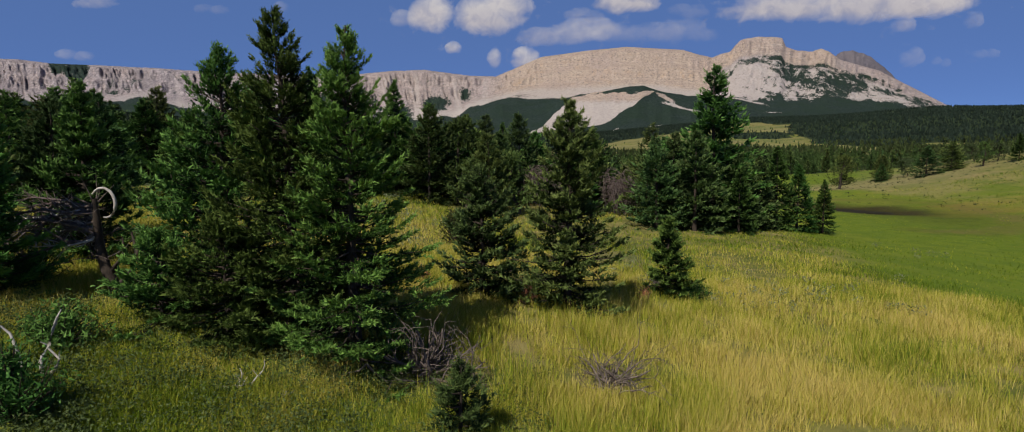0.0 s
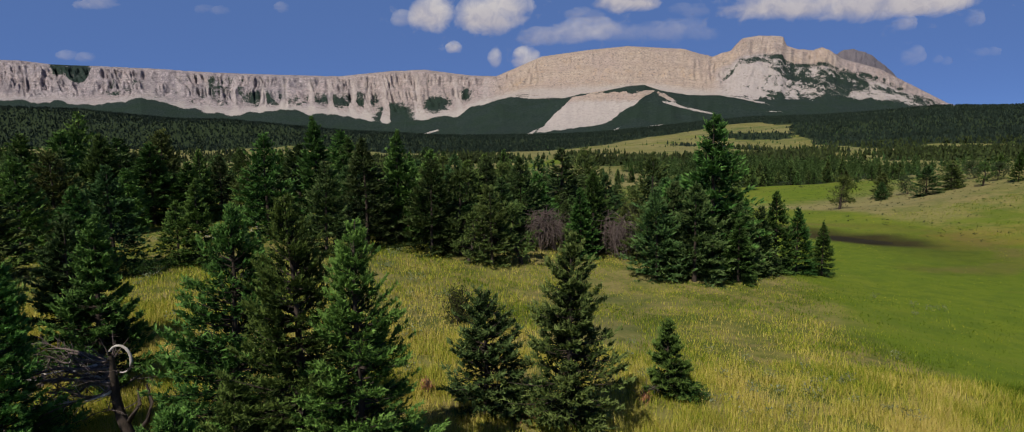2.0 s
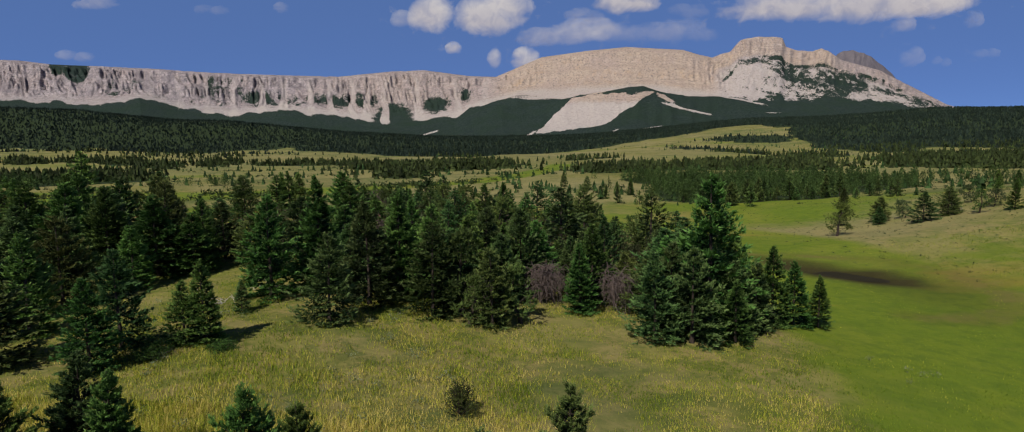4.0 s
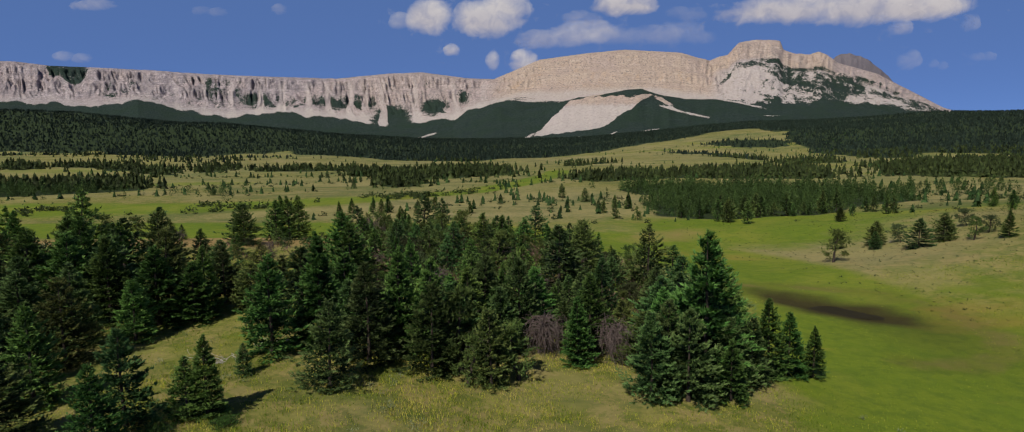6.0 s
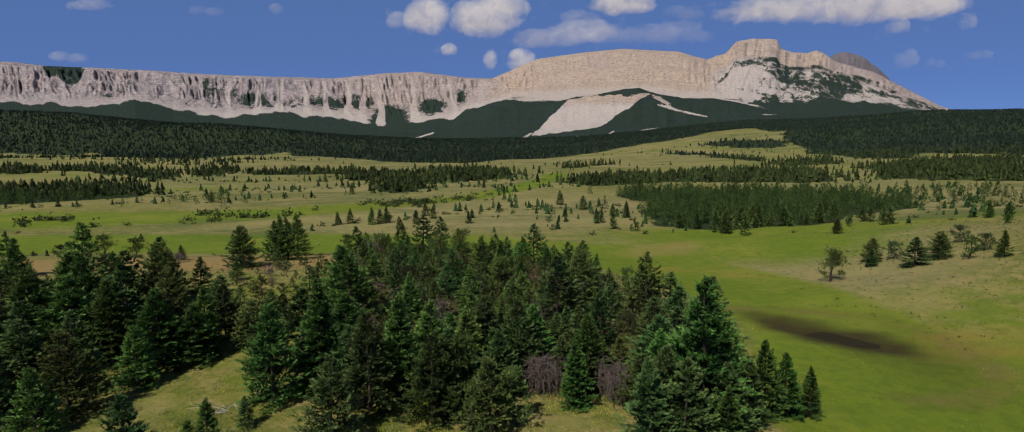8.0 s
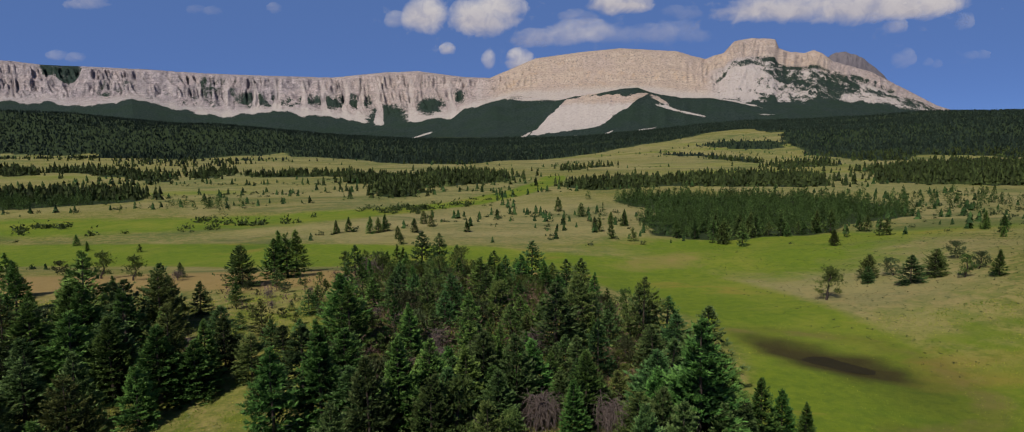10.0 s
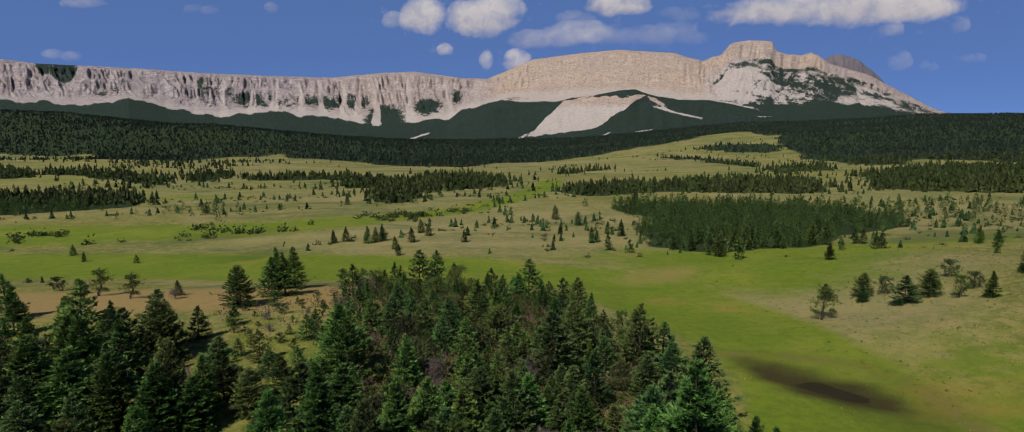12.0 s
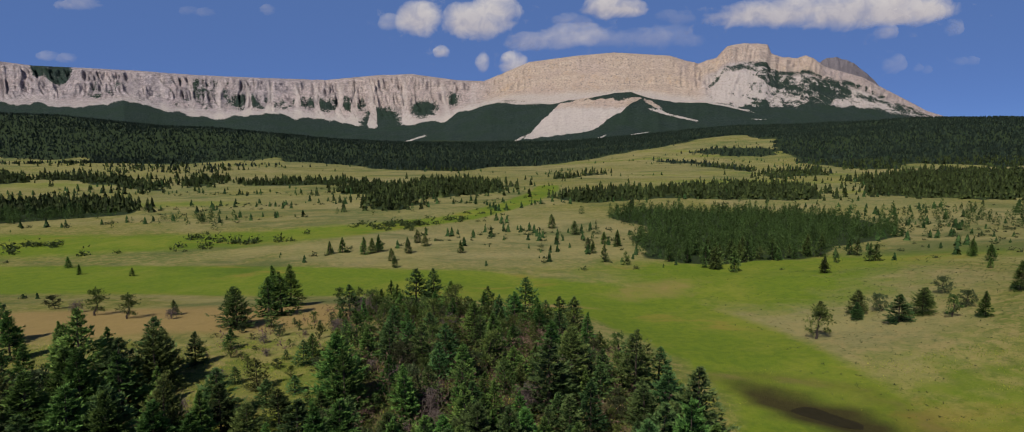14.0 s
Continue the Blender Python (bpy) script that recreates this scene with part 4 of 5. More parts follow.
def pine(seed, h, r, tufts=16, size=0.12, width=0.04, boughs=26, lean=0.1):
    """Trunk and crown of a crooked open pine: few long boughs that end in dense clumps of needles."""
    rng = np.random.default_rng(seed)
    stem = Pile()
    k = 8
    tt = np.linspace(0, 1, k)
    wob = np.cumsum(rng.normal(0, 0.035 * h, (k, 2)), 0)
    wob -= wob[0]
    line = np.stack([wob[:, 0] + lean * h * tt, wob[:, 1], tt * h * 0.92], -1)
    stem.add(*tube(line, np.interp(tt, [0, 1], [0.035 * h + 0.02, 0.012]), 7))
    tri = []
    for j in range(boughs):
        t = rng.uniform(0.12, 1.0)
        c0 = np.array([np.interp(t, tt, line[:, i]) for i in range(3)])
        az = rng.uniform(0, 2 * np.pi)
        ln = r * rng.uniform(0.45, 1.1) * np.interp(t, [0, 0.3, 0.7, 1], [0.8, 1, 0.8, 0.3])
        out = np.array([math.cos(az), math.sin(az), rng.uniform(0.0, 0.7)])
        q = np.linspace(0, 1, 5)[:, None]
        bend = rng.normal(0, 0.12, 3) * ln
        pts = c0 + q * ln * out + np.sin(q * 3.14) * bend
        stem.add(*tube(pts, np.linspace(0.010 + 0.012 * ln, 0.005, 5), 4))
        for c in range(7):
            qq = rng.uniform(0.35, 1.05)
            cc = c0 + qq * ln * out + math.sin(min(qq, 1) * 3.14) * bend + rng.normal(0, 0.14 * r, 3) * np.array([1, 1, 0.7])
            w = unit(rng.normal(size=(tufts, 3)) + np.array([0, 0, 0.6]) + 0.5 * out)
            o = cc + w * rng.uniform(0, 0.16 * r, (tufts, 1))
            tri.append(needles(rng, o, w, size, width, 0.5))
    return stem, np.concatenate(tri)


def bush(seed, h, r, stems=46, leaves=10, size=0.07, width=0.04):
    """Woody stems and leaves of a low shrub."""
    rng = np.random.default_rng(seed)
    stem, tri = Pile(), []
    for j in range(stems):
        az, sp = rng.uniform(0, 6.28), rng.uniform(0.05, 1)
        end = np.array([math.cos(az) * r * sp, math.sin(az) * r * sp, h * (1 - 0.55 * sp ** 2) * rng.uniform(0.6, 1.05)])
        q = np.linspace(0, 1, 4)[:, None]
        pts = q * end + np.sin(q * 3.1) * rng.normal(0, 0.05, 3) * r
        stem.add(*tube(pts, np.linspace(0.012, 0.003, 4) * (0.5 + h), 3))
        if leaves:
            n = leaves
            o = end * rng.uniform(0.45, 1.0, (n, 1)) + rng.normal(0, 0.10 * r, (n, 3))
            o[:, 2] = np.maximum(o[:, 2], 0.02)
            tri.append(needles(rng, o, unit(rng.normal(size=(n, 3)) + [0, 0, 0.5]), size, width, 0.6))
    return stem, (np.concatenate(tri) if tri else None)


def twiggy(seed, h, r, stems=16, depth=3, thick=0.03, droop=0.0, up=0.6):
    """Bare dead branches that fork again and again."""
    rng = np.random.default_rng(seed)
    pile = Pile()

    def grow(p, d, ln, th, level):
        n = 4
        pts = [p]
        for i in range(n):
            d = unit(d + rng.normal(0, 0.22, 3) + np.array([0, 0, -droop * 0.3]))
            pts.append(pts[-1] + d * ln / n)
        pts = np.array(pts)
        pts[:, 2] = np.maximum(pts[:, 2], 0.01)
        pile.add(*tube(pts, np.linspace(th, th * 0.45, n + 1), 4 if level > 1 else 3))
        if level > 0:
            for i in range(rng.integers(2, 5)):
                k = rng.integers(1, n + 1)
                grow(pts[k], unit(d + rng.normal(0, 0.75, 3)), ln * rng.uniform(0.4, 0.7), th * 0.5, level - 1)

    for j in range(stems):
        az = rng.uniform(0, 6.28)
        d = unit(np.array([math.cos(az), math.sin(az), up * rng.uniform(0.3, 1.6)]))
        grow(np.array([rng.normal(0, 0.12 * r), rng.normal(0, 0.12 * r), 0.0]), d, math.hypot(h, r) * rng.uniform(0.4, 0.8), thick * rng.uniform(0.6, 1.2), depth - 1)
    return pile


def weeping(seed, h, r, stems=5, twigs=150):
    """A dead shrub whose bare twigs spring from its crown, arch over and hang down like a mop."""
    rng = np.random.default_rng(seed)
    pile = Pile()
    q = np.linspace(0, 1, 6)
    tops = []
    for j in range(stems):
        az = rng.uniform(0, 6.28)
        top = np.array([math.cos(az) * r * 0.30, math.sin(az) * r * 0.30, h * rng.uniform(0.55, 0.85)])
        tops.append(top)
        pile.add(*tube(q[:, None] * top + rng.normal(0, 0.04, (6, 3)) * h * q[:, None] * 0.5, np.linspace(0.045, 0.018, 6), 5))
    for j in range(twigs):
        az = rng.uniform(0, 6.28)
        out = np.array([math.cos(az), math.sin(az), 0])
        p0 = tops[j % stems] * np.array([1, 1, rng.uniform(0.55, 1.05)])
        ln = r * rng.uniform(0.35, 1.0)
        up = h * rng.uniform(0.02, 0.18)
        fall = p0[2] * rng.uniform(0.25, 0.95)
        bend = rng.normal(0, 0.16, 3) * r
        pts = np.stack([p0 + out * ln * math.sin(a * 1.5) + bend * math.sin(a * 3.1) + np.array([0, 0, up * math.sin(a * 3.1) - fall * a ** 2.2]) for a in q])
        pts += rng.normal(0, 0.05, pts.shape) * q[:, None]
        pts[:, 2] = np.maximum(pts[:, 2], 0.02)
        pile.add(*tube(pts, np.linspace(0.016, 0.006, 6), 3))
        for k in range(2):
            p = pts[int(rng.integers(1, 6))]
            d = unit(rng.normal(0, 0.6, 3) + np.array([0, 0, -0.5]) + 0.4 * out)
            pile.add(*tube([p, p + d * 0.2 + rng.normal(0, 0.03, 3), p + d * 0.42], [0.009, 0.007, 0.004], 3))
    return pile


def plant(name, stem, tri, leaf, bark, label, category, group=""):
    """A plant as an Empty at its foot with its trunk and crown."""
    root = new(name)
    part("trunk" if category == "tree" else "stem", stem.mesh("stem", bark), root)
    if tri is not None:
        part("crown" if category == "tree" else "foliage", tri_mesh("needles", tri, leaf), root)
    return tagged(root, label, category, group)


def stand(ob, x, y, turn=0.0, size=1.0, sink=0.04, tall=1.0):
    """Where and how a plant stands."""
    ob.matrix_basis = pose(x, y, float(land(x, y)) - sink, 0, 0, turn) @ Matrix.Diagonal((size, size, size * tall, 1))
    return ob


def at(x, y, turn=0.0, size=1.0, sink=0.04, tall=1.0):
    return pose(x, y, float(land(x, y)) - sink, 0, 0, turn) @ Matrix.Diagonal((size, size, size * tall, 1))


# the firs that stand nearest: place, height, spread, build
FRONT = [
    (-4.75, 9.5, 4.1, 1.75, FIR_NEAR, 11, 0.9), (-3.2, 8.3, 4.65, 1.4, FIR_NEAR, 12, 0.80), (-2.2, 7.75, 4.5, 1.40, FIR_BRIGHT, 13, 0.88),
    (-0.68, 11.95, 2.65, 1.0, FIR_BLUE, 14, 0.55), (1.03, 11.55, 4.25, 1.08, PINE, 15, 0.72), (3.70, 14.05, 2.0, 0.66, FIR_NEAR, 16, 0.85),
    (-7.7, 8.3, 3.3, 0.95, FIR_NEAR, 17, 0.85), (-8.3, 11.3, 3.5, 0.95, FIR_NEAR, 18, 0.95), (-10.0, 12.8, 3.1, 1.15, FIR_BLUE, 19, 0.85),
    (-10.6, 11.2, 3.3, 1.2, FIR_NEAR, 20, 0.85), (-4.0, 7.95, 1.75, 1.15, FIR_NEAR, 21, 0.8), (-4.95, 8.0, 1.3, 0.95, FIR_NEAR, 22, 0.7),
]
FRONT_LABEL = "dense dark green fir standing in dry meadow grass"
for x, y, h, r, leaf, seed, fat in FRONT:
    near = y < 8.4
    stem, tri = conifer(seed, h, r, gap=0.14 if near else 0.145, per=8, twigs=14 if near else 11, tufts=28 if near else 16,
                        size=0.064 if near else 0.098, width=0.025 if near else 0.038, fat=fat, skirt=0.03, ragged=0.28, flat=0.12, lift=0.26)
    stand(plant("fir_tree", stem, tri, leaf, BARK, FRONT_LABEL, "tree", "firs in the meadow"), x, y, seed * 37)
stem, tri = conifer(31, 0.95, 0.42, gap=0.07, per=6, twigs=8, tufts=11, size=0.07, width=0.022, skirt=0.05)
stand(plant("fir_sapling", stem, tri, PINE, BARK, "small olive green fir sapling in the grass", "tree"), -0.6, 5.9)
stem, tri = bush(32, 1.3, 0.75, 60, 26, 0.09, 0.035)
stand(plant("juniper_shrub", stem, tri, PINE, BARK, "rounded olive green juniper shrub in the meadow", "shrub"), -1.9, 18.3)

# trees of the grove and of the stand beside it, built once in several shapes and set out as copies
KINDS = []
for seed, h, r, leaf, fat, label in ((101, 5.0, 1.75, FIR, 0.95, "dark green fir with dense layered boughs"),
                                     (102, 5.0, 1.45, FIR, 1.0, "slender dark green fir with a pointed top"),
                                     (103, 5.0, 1.95, FIR_BLUE, 0.95, "broad blue-green fir with boughs to the ground"),
                                     (104, 5.0, 1.7, FIR_BLUE, 0.85, "blue-green fir with an uneven crown"),
                                     (105, 5.0, 1.2, FIR, 1.05, "narrow dark fir with a bare spiky top"),
                                     (106, 5.0, 1.8, PINE, 0.7, "olive green fir with a full rounded crown")):
    stem, tri = conifer(seed, h, r, gap=0.25, per=11, twigs=9, tufts=8, size=0.165, width=0.078, fat=fat, limbs=False, ragged=0.17, flat=0.08, lift=0.14, spread=0.6, droop=11, skirt=0.015)
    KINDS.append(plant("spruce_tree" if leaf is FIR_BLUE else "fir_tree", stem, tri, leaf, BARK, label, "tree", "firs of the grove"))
BACK = []
for seed, h, r, leaf, fat, label in ((131, 5.0, 1.75, FIR, 0.95, "dark green fir with dense layered boughs"),
                                     (132, 5.0, 1.5, FIR, 1.0, "slender dark green fir with a pointed top"),
                                     (133, 5.0, 1.95, FIR_BLUE, 0.95, "broad blue-green fir with boughs to the ground"),
                                     (134, 5.0, 1.7, FIR_BLUE, 0.85, "blue-green fir with an uneven crown"),
                                     (135, 5.0, 1.2, FIR, 1.05, "narrow dark fir with a bare spiky top"),
                                     (136, 5.0, 1.8, PINE, 0.7, "olive green fir with a full rounded crown")):
    stem, tri = conifer(seed, h, r, gap=0.31, per=9, twigs=6, tufts=5, size=0.22, width=0.110, fat=fat, limbs=False, ragged=0.2, flat=0.08, lift=0.14, spread=0.6, droop=11, skirt=0.015)
    BACK.append(plant("spruce_tree" if leaf is FIR_BLUE else "fir_tree", stem, tri, leaf, BARK, label, "tree", "firs of the grove"))
PINES = []
for seed, h, r, leaf, label in ((111, 4.0, 1.7, PINE, "crooked olive green pine with an open crown"),
                                (112, 4.0, 1.4, PINE, "bushy olive pine with several dead limbs"),
                                (113, 3.0, 1.6, SHRUB, "low spreading grey-green juniper pine")):
    stem, tri = pine(seed, h, r, 9, 0.22, 0.095, 24)
    PINES.append(plant("pine_tree", stem, tri, leaf, BARK, label, "tree", "pines of the grove"))
SNAGS = []
for seed in (121, 122):
    pile = weeping(seed, 2.2, 0.95, 6, 90)
    SNAGS.append(plant("dead_shrub", pile, None, None, DEAD_RED, "dense tangle of dead reddish-grey twigs", "dead shrub", "dead shrubs of the grove"))

placed = []
used = set()


def set_out(kinds, i, x, y, h, base, rng, squat=1.0):
    """The next tree of a kind at its place; the first one is the original itself."""
    ob = kinds[i]
    s = h / base
    m = at(x, y, rng.uniform(0, 360), s * squat, 0.06, 1 / squat)
    placed.append((x, y))
    if (id(kinds), i) in used:
        return copy_thing(ob, m @ Matrix.Diagonal((1 / ob.scale[0], 1 / ob.scale[1], 1 / ob.scale[2], 1)))
    used.add((id(kinds), i))
    ob.matrix_basis = m
    return ob


rng = np.random.default_rng(5)
# by the edge of the clearing and round the bench
EDGE_LEFT = [(-14.8, 21.3, 3.9, 2), (-14.5, 19.2, 3.3, 0), (-12.2, 22.3, 3.4, 1), (-12.9, 22.1, 2.6, 0), (-12.7, 26.5, 1.6, 3), (-8.4, 25.7, 4.1, 2), (-12.5, 29.4, 5.3, 0),
             (-10.6, 31.2, 6.2, 1), (-7.4, 28.9, 5.2, 2), (-30.6, 41.1, 6.0, 0), (-24.4, 34.7, 5.4, 0), (-21.8, 36.2, 5.6, 5), (-19.9, 37.2, 4.5, 1),
             (-20.0, 23.4, 4.3, 0), (-22.6, 24.6, 3.7, 3), (-19.8, 39.4, 4.0, 3), (-29.2, 49.2, 4.6, 5), (-22.0, 27.8, 4.4, 5), (-23.6, 30.6, 4.6, 2)]
EDGE_GROVE = [(-4.2, 28.8, 4.6, 5), (-1.2, 28.5, 3.9, 5), (3.6, 32.4, 4.0, 1), (6.9, 28.6, 4.5, 2),
              (10.5, 31.4, 8.4, 0), (8.7, 28.4, 4.9, 3), (11.6, 30.4, 4.0, 2), (14.8, 33.2, 4.7, 1),
              (16.3, 33.9, 3.9, 0), (17.8, 33.9, 3.2, 1), (8.0, 30.0, 4.8, 3), (4.6, 35.0, 4.9, 0),
              (13.2, 31.8, 3.8, 3), (-6.2, 31.0, 5.8, 1), (11.0, 28.8, 3.3, 0), (-4.8, 33.3, 5.0, 0),
              (-1.0, 56.0, 5.4, 1), (6.0, 51.0, 6.2, 5), (0.3, 35.2, 5.2, 3)]
APART = [(-31.3, 78.9, 5.8, 1), (-29.4, 80.0, 5.9, 0), (-30.3, 65.5, 4.8, 5), (-41.5, 73.0, 2.0, 2), (-46.4, 60.4, 2.4, 1), (-45.2, 61.2, 1.4, 0),
         (-47.2, 55.1, 5.0, 1), (-41.4, 49.6, 3.6, 0), (-31.6, 41.3, 6.0, 0), (-33.3, 48.8, 4.2, 2), (-28.8, 47.2, 5.5, 5), (-28.5, 52.9, 3.3, 3)]
KNOLL = [(57.0, 67.1, 3.2, 1), (67.2, 74.0, 4.0, 0), (80.2, 94.2, 1.9, 0), (90.3, 110.3, 2.2, 1), (59.5, 106.4, 2.7, 5)]
VALLEY = [(-41.8, 140.4, 3.4, 1), (-39.3, 142.7, 3.8, 0), (-33.3, 139.6, 4.3, 1), (-31.9, 141.7, 3.8, 0), (-30.7, 143.5, 4.4, 1), (-25.2, 131.3, 3.0, 5), (-23.1, 123.7, 2.6, 3),
          (-23.2, 141.8, 3.4, 5), (-23.0, 156.8, 3.6, 5), (-20.5, 152.0, 3.2, 5), (-10.4, 140.7, 3.2, 1), (15.4, 185.1, 4.6, 5), (20.9, 170.9, 4.2, 5), (21.2, 146.2, 2.8, 3),
          (21.4, 138.5, 3.2, 1), (26.3, 152.0, 3.4, 0), (28.9, 147.7, 4.4, 1), (62.0, 111.1, 2.6, 2), (87.1, 102.4, 3.2, 0), (91.1, 111.5, 3.6, 1), (78.2, 119.9, 1.8, 1),
          (-87.0, 120.0, 2.2, 1), (-95.0, 128.0, 2.6, 0), (-75.0, 118.0, 1.8, 3)]
for x, y, h, k in EDGE_LEFT + EDGE_GROVE + APART + KNOLL + VALLEY:
    set_out(KINDS, k, x, y, h, 5.0, rng)
for x, y, h, k in ((48.7, 78.5, 3.4, 5), (49.7, 71.5, 3.8, 3), (53.6, 72.8, 3.6, 5), (47.2, 76.0, 2.4, 3), (56.4, 76.0, 2.6, 2), (44.5, 80.0, 2.2, 5)):
    set_out(KINDS, k, x, y, h, 5.0, rng, 1.35)
for x, y, h, k in ((38.1, 69.3, 4.0, 0), (51.5, 77.6, 2.4, 2), (54.9, 69.5, 2.8, 1), (58.5, 72.0, 2.2, 2), (62.0, 80.0, 2.4, 2),
                   (-61.6, 79.9, 2.0, 2), (-52.2, 74.0, 3.4, 0), (-46.0, 70.7, 3.0, 0), (-21.1, 75.6, 3.0, 1), (-2.8, 29.4, 4.2, 1), (0.2, 29.4, 3.0, 1), (-2.3, 27.9, 2.4, 1)):
    set_out(PINES, k, x, y, h * 1.05, 4.0 if k < 2 else 3.0, rng)
for x, y, h, k in ((1.4, 33.4, 3.0, 0), (5.7, 33.4, 3.0, 1), (2.2, 34.2, 2.5, 1), (6.4, 34.4, 2.6, 0), (-1.9, 30.6, 2.2, 1), (-56.5, 77.0, 2.0, 1), (-40.5, 70.5, 1.6, 0)):
    set_out(SNAGS, k, x, y, h, 2.2, rng)


def within(x, y, pts):
    hit = False
    for (ax, ay), (bx, by) in zip(pts, pts[1:] + pts[:1]):
        if (ay > y) != (by > y) and x < (bx - ax) * (y - ay) / (by - ay) + ax:
            hit = not hit
    return hit


GROVE = [(-11, 32), (-4, 30.5), (0.2, 30.5), (0.8, 35.2), (6.6, 35.2), (7.4, 31), (12, 32), (14.5, 35.8), (16, 46), (13, 60), (8, 74), (-3, 80), (-19, 78), (-18.5, 62), (-14.5, 50), (-13, 38)]
GROVE_FRONT = [(-10.5, 31.5), (-4, 30), (0, 30), (0.6, 35.4), (7, 35.4), (7.2, 30.5), (12, 31.5), (14.3, 35.5), (15.5, 46), (13.0, 46), (10.5, 39), (0, 38), (-12, 37)]
STAND = [(-22, 27), (-20.5, 33), (-23, 36), (-21, 40), (-24, 44), (-30, 46), (-38, 47), (-46, 46), (-45, 40), (-36, 28), (-27, 24)]


def fill(outline, count, space, low, high, seed, odd=0.1):
    rng = np.random.default_rng(seed)
    xs, ys = [p[0] for p in outline], [p[1] for p in outline]
    made = 0
    for _ in range(count * 60):
        x, y = rng.uniform(min(xs), max(xs)), rng.uniform(min(ys), max(ys))
        if not within(x, y, outline) or any((x - a) ** 2 + (y - b) ** 2 < space ** 2 for a, b in placed):
            continue
        h = (low + (high - low) * rng.random() ** 1.3) * (1.45 if rng.random() < 0.13 else 1.0)
        if rng.random() < odd:
            set_out(PINES, int(rng.integers(3)), x, y, h * 0.72, 4.0, rng)
        elif rng.random() < odd * 0.45:
            set_out(SNAGS, int(rng.integers(2)), x, y, h * 0.6, 2.2, rng)
        else:
            set_out(KINDS if y < 38 else BACK, int(rng.choice([0, 1, 2, 3, 4, 5], p=[0.25, 0.14, 0.2, 0.2, 0.07, 0.14])), x, y, h, 5.0, rng, rng.uniform(1.05, 1.6))
        made += 1
        if made == count:
            break


# firs between the grove and the stand, broad and standing by themselves
for x, y, h, k in ((-21.2, 41.9, 4.0, 3), (-19.6, 35.2, 3.8, 0), (-21.4, 34.5, 4.9, 0), (-14.9, 33.3, 2.2, 2), (-12.9, 35.0, 4.7, 3), (-20.5, 47.2, 2.7, 5),
                   (-31.1, 66.5, 4.6, 2), (-29.3, 72.0, 4.9, 0), (-28.1, 73.1, 5.4, 1), (-30.2, 49.8, 5.6, 2), (-36.3, 52.7, 4.0, 1), (-36.8, 48.2, 5.5, 0),
                   (-52.2, 60.3, 4.8, 1), (-27.1, 35.2, 5.6, 0), (-25.4, 36.0, 5.2, 2), (-28.9, 33.9, 4.4, 3), (-13.1, 44.5, 5.7, 0), (-17.2, 37.6, 3.2, 5),
                   (-16.4, 41.0, 2.8, 3), (-18.6, 44.2, 2.2, 2), (-23.6, 39.2, 4.4, 0), (-15.4, 36.2, 2.6, 1)):
    if all((x - a) ** 2 + (y - b) ** 2 > 1.2 for a, b in placed):
        set_out(KINDS if y < 46 else BACK, k, x, y, h, 5.0, rng, 1.3)
fill(GROVE_FRONT, 56, 1.6, 2.6, 4.9, 6, 0.12)
fill([(13.5, 56), (12.5, 61), (8, 74), (-3, 80), (-19, 78), (-18.5, 62), (-17, 56)], 70, 1.8, 1.8, 4.2, 11, 0.55)
fill(GROVE, 140, 1.75, 1.9, 4.4, 7, 0.28)
fill(STAND, 46, 2.4, 3.0, 5.8, 8, 0.08)
fill([(-23, 42), (-14.5, 42), (-16, 60), (-19, 72), (-30, 64), (-26, 52)], 34, 2.2, 0.8, 2.6, 10, 0.45)
fill([(-18.5, 16.5), (-16.5, 20), (-20, 27), (-31, 27), (-26, 17)], 8, 2.6, 2.4, 4.2, 9, 0.0)


def build_undergrowth():
    """Low brown and olive growth between the trees of the grove."""
    rng = np.random.default_rng(71)
    tri = {0: [], 1: []}
    made = 0
    while made < 1300:
        x, y = rng.uniform(-33, 17), rng.uniform(32.5, 80)
        if not within(x, y, GROVE) and not (rng.random() < 0.12 and within(x, y, [(-19, 50), (-17, 78), (-30, 72), (-33, 60), (-26, 52)])):
            continue
        made += 1
        n = 34
        size = rng.uniform(0.5, 1.1)
        c = rng.normal(0, 0.42, (n, 3)) * size
        c[:, 2] = np.abs(c[:, 2]) * 1.3
        o = c + [x, y, float(land(x, y))]
        tri[int(rng.random() < 0.5)].append(needles(rng, o, unit(rng.normal(size=(n, 3)) + [0, 0, 0.5]), 0.30 * size, 0.13 * size, 0.6))
    tagged(new("grove_undergrowth", tri_mesh("grove_undergrowth", np.concatenate(tri[0]), PINE)), "low olive juniper growth under the grove", "undergrowth", kind="stuff")
    tagged(new("grove_brush", tri_mesh("grove_brush", np.concatenate(tri[1]), BROWN)), "dry brown brush between the grove's trees", "brush", kind="stuff")


build_undergrowth()


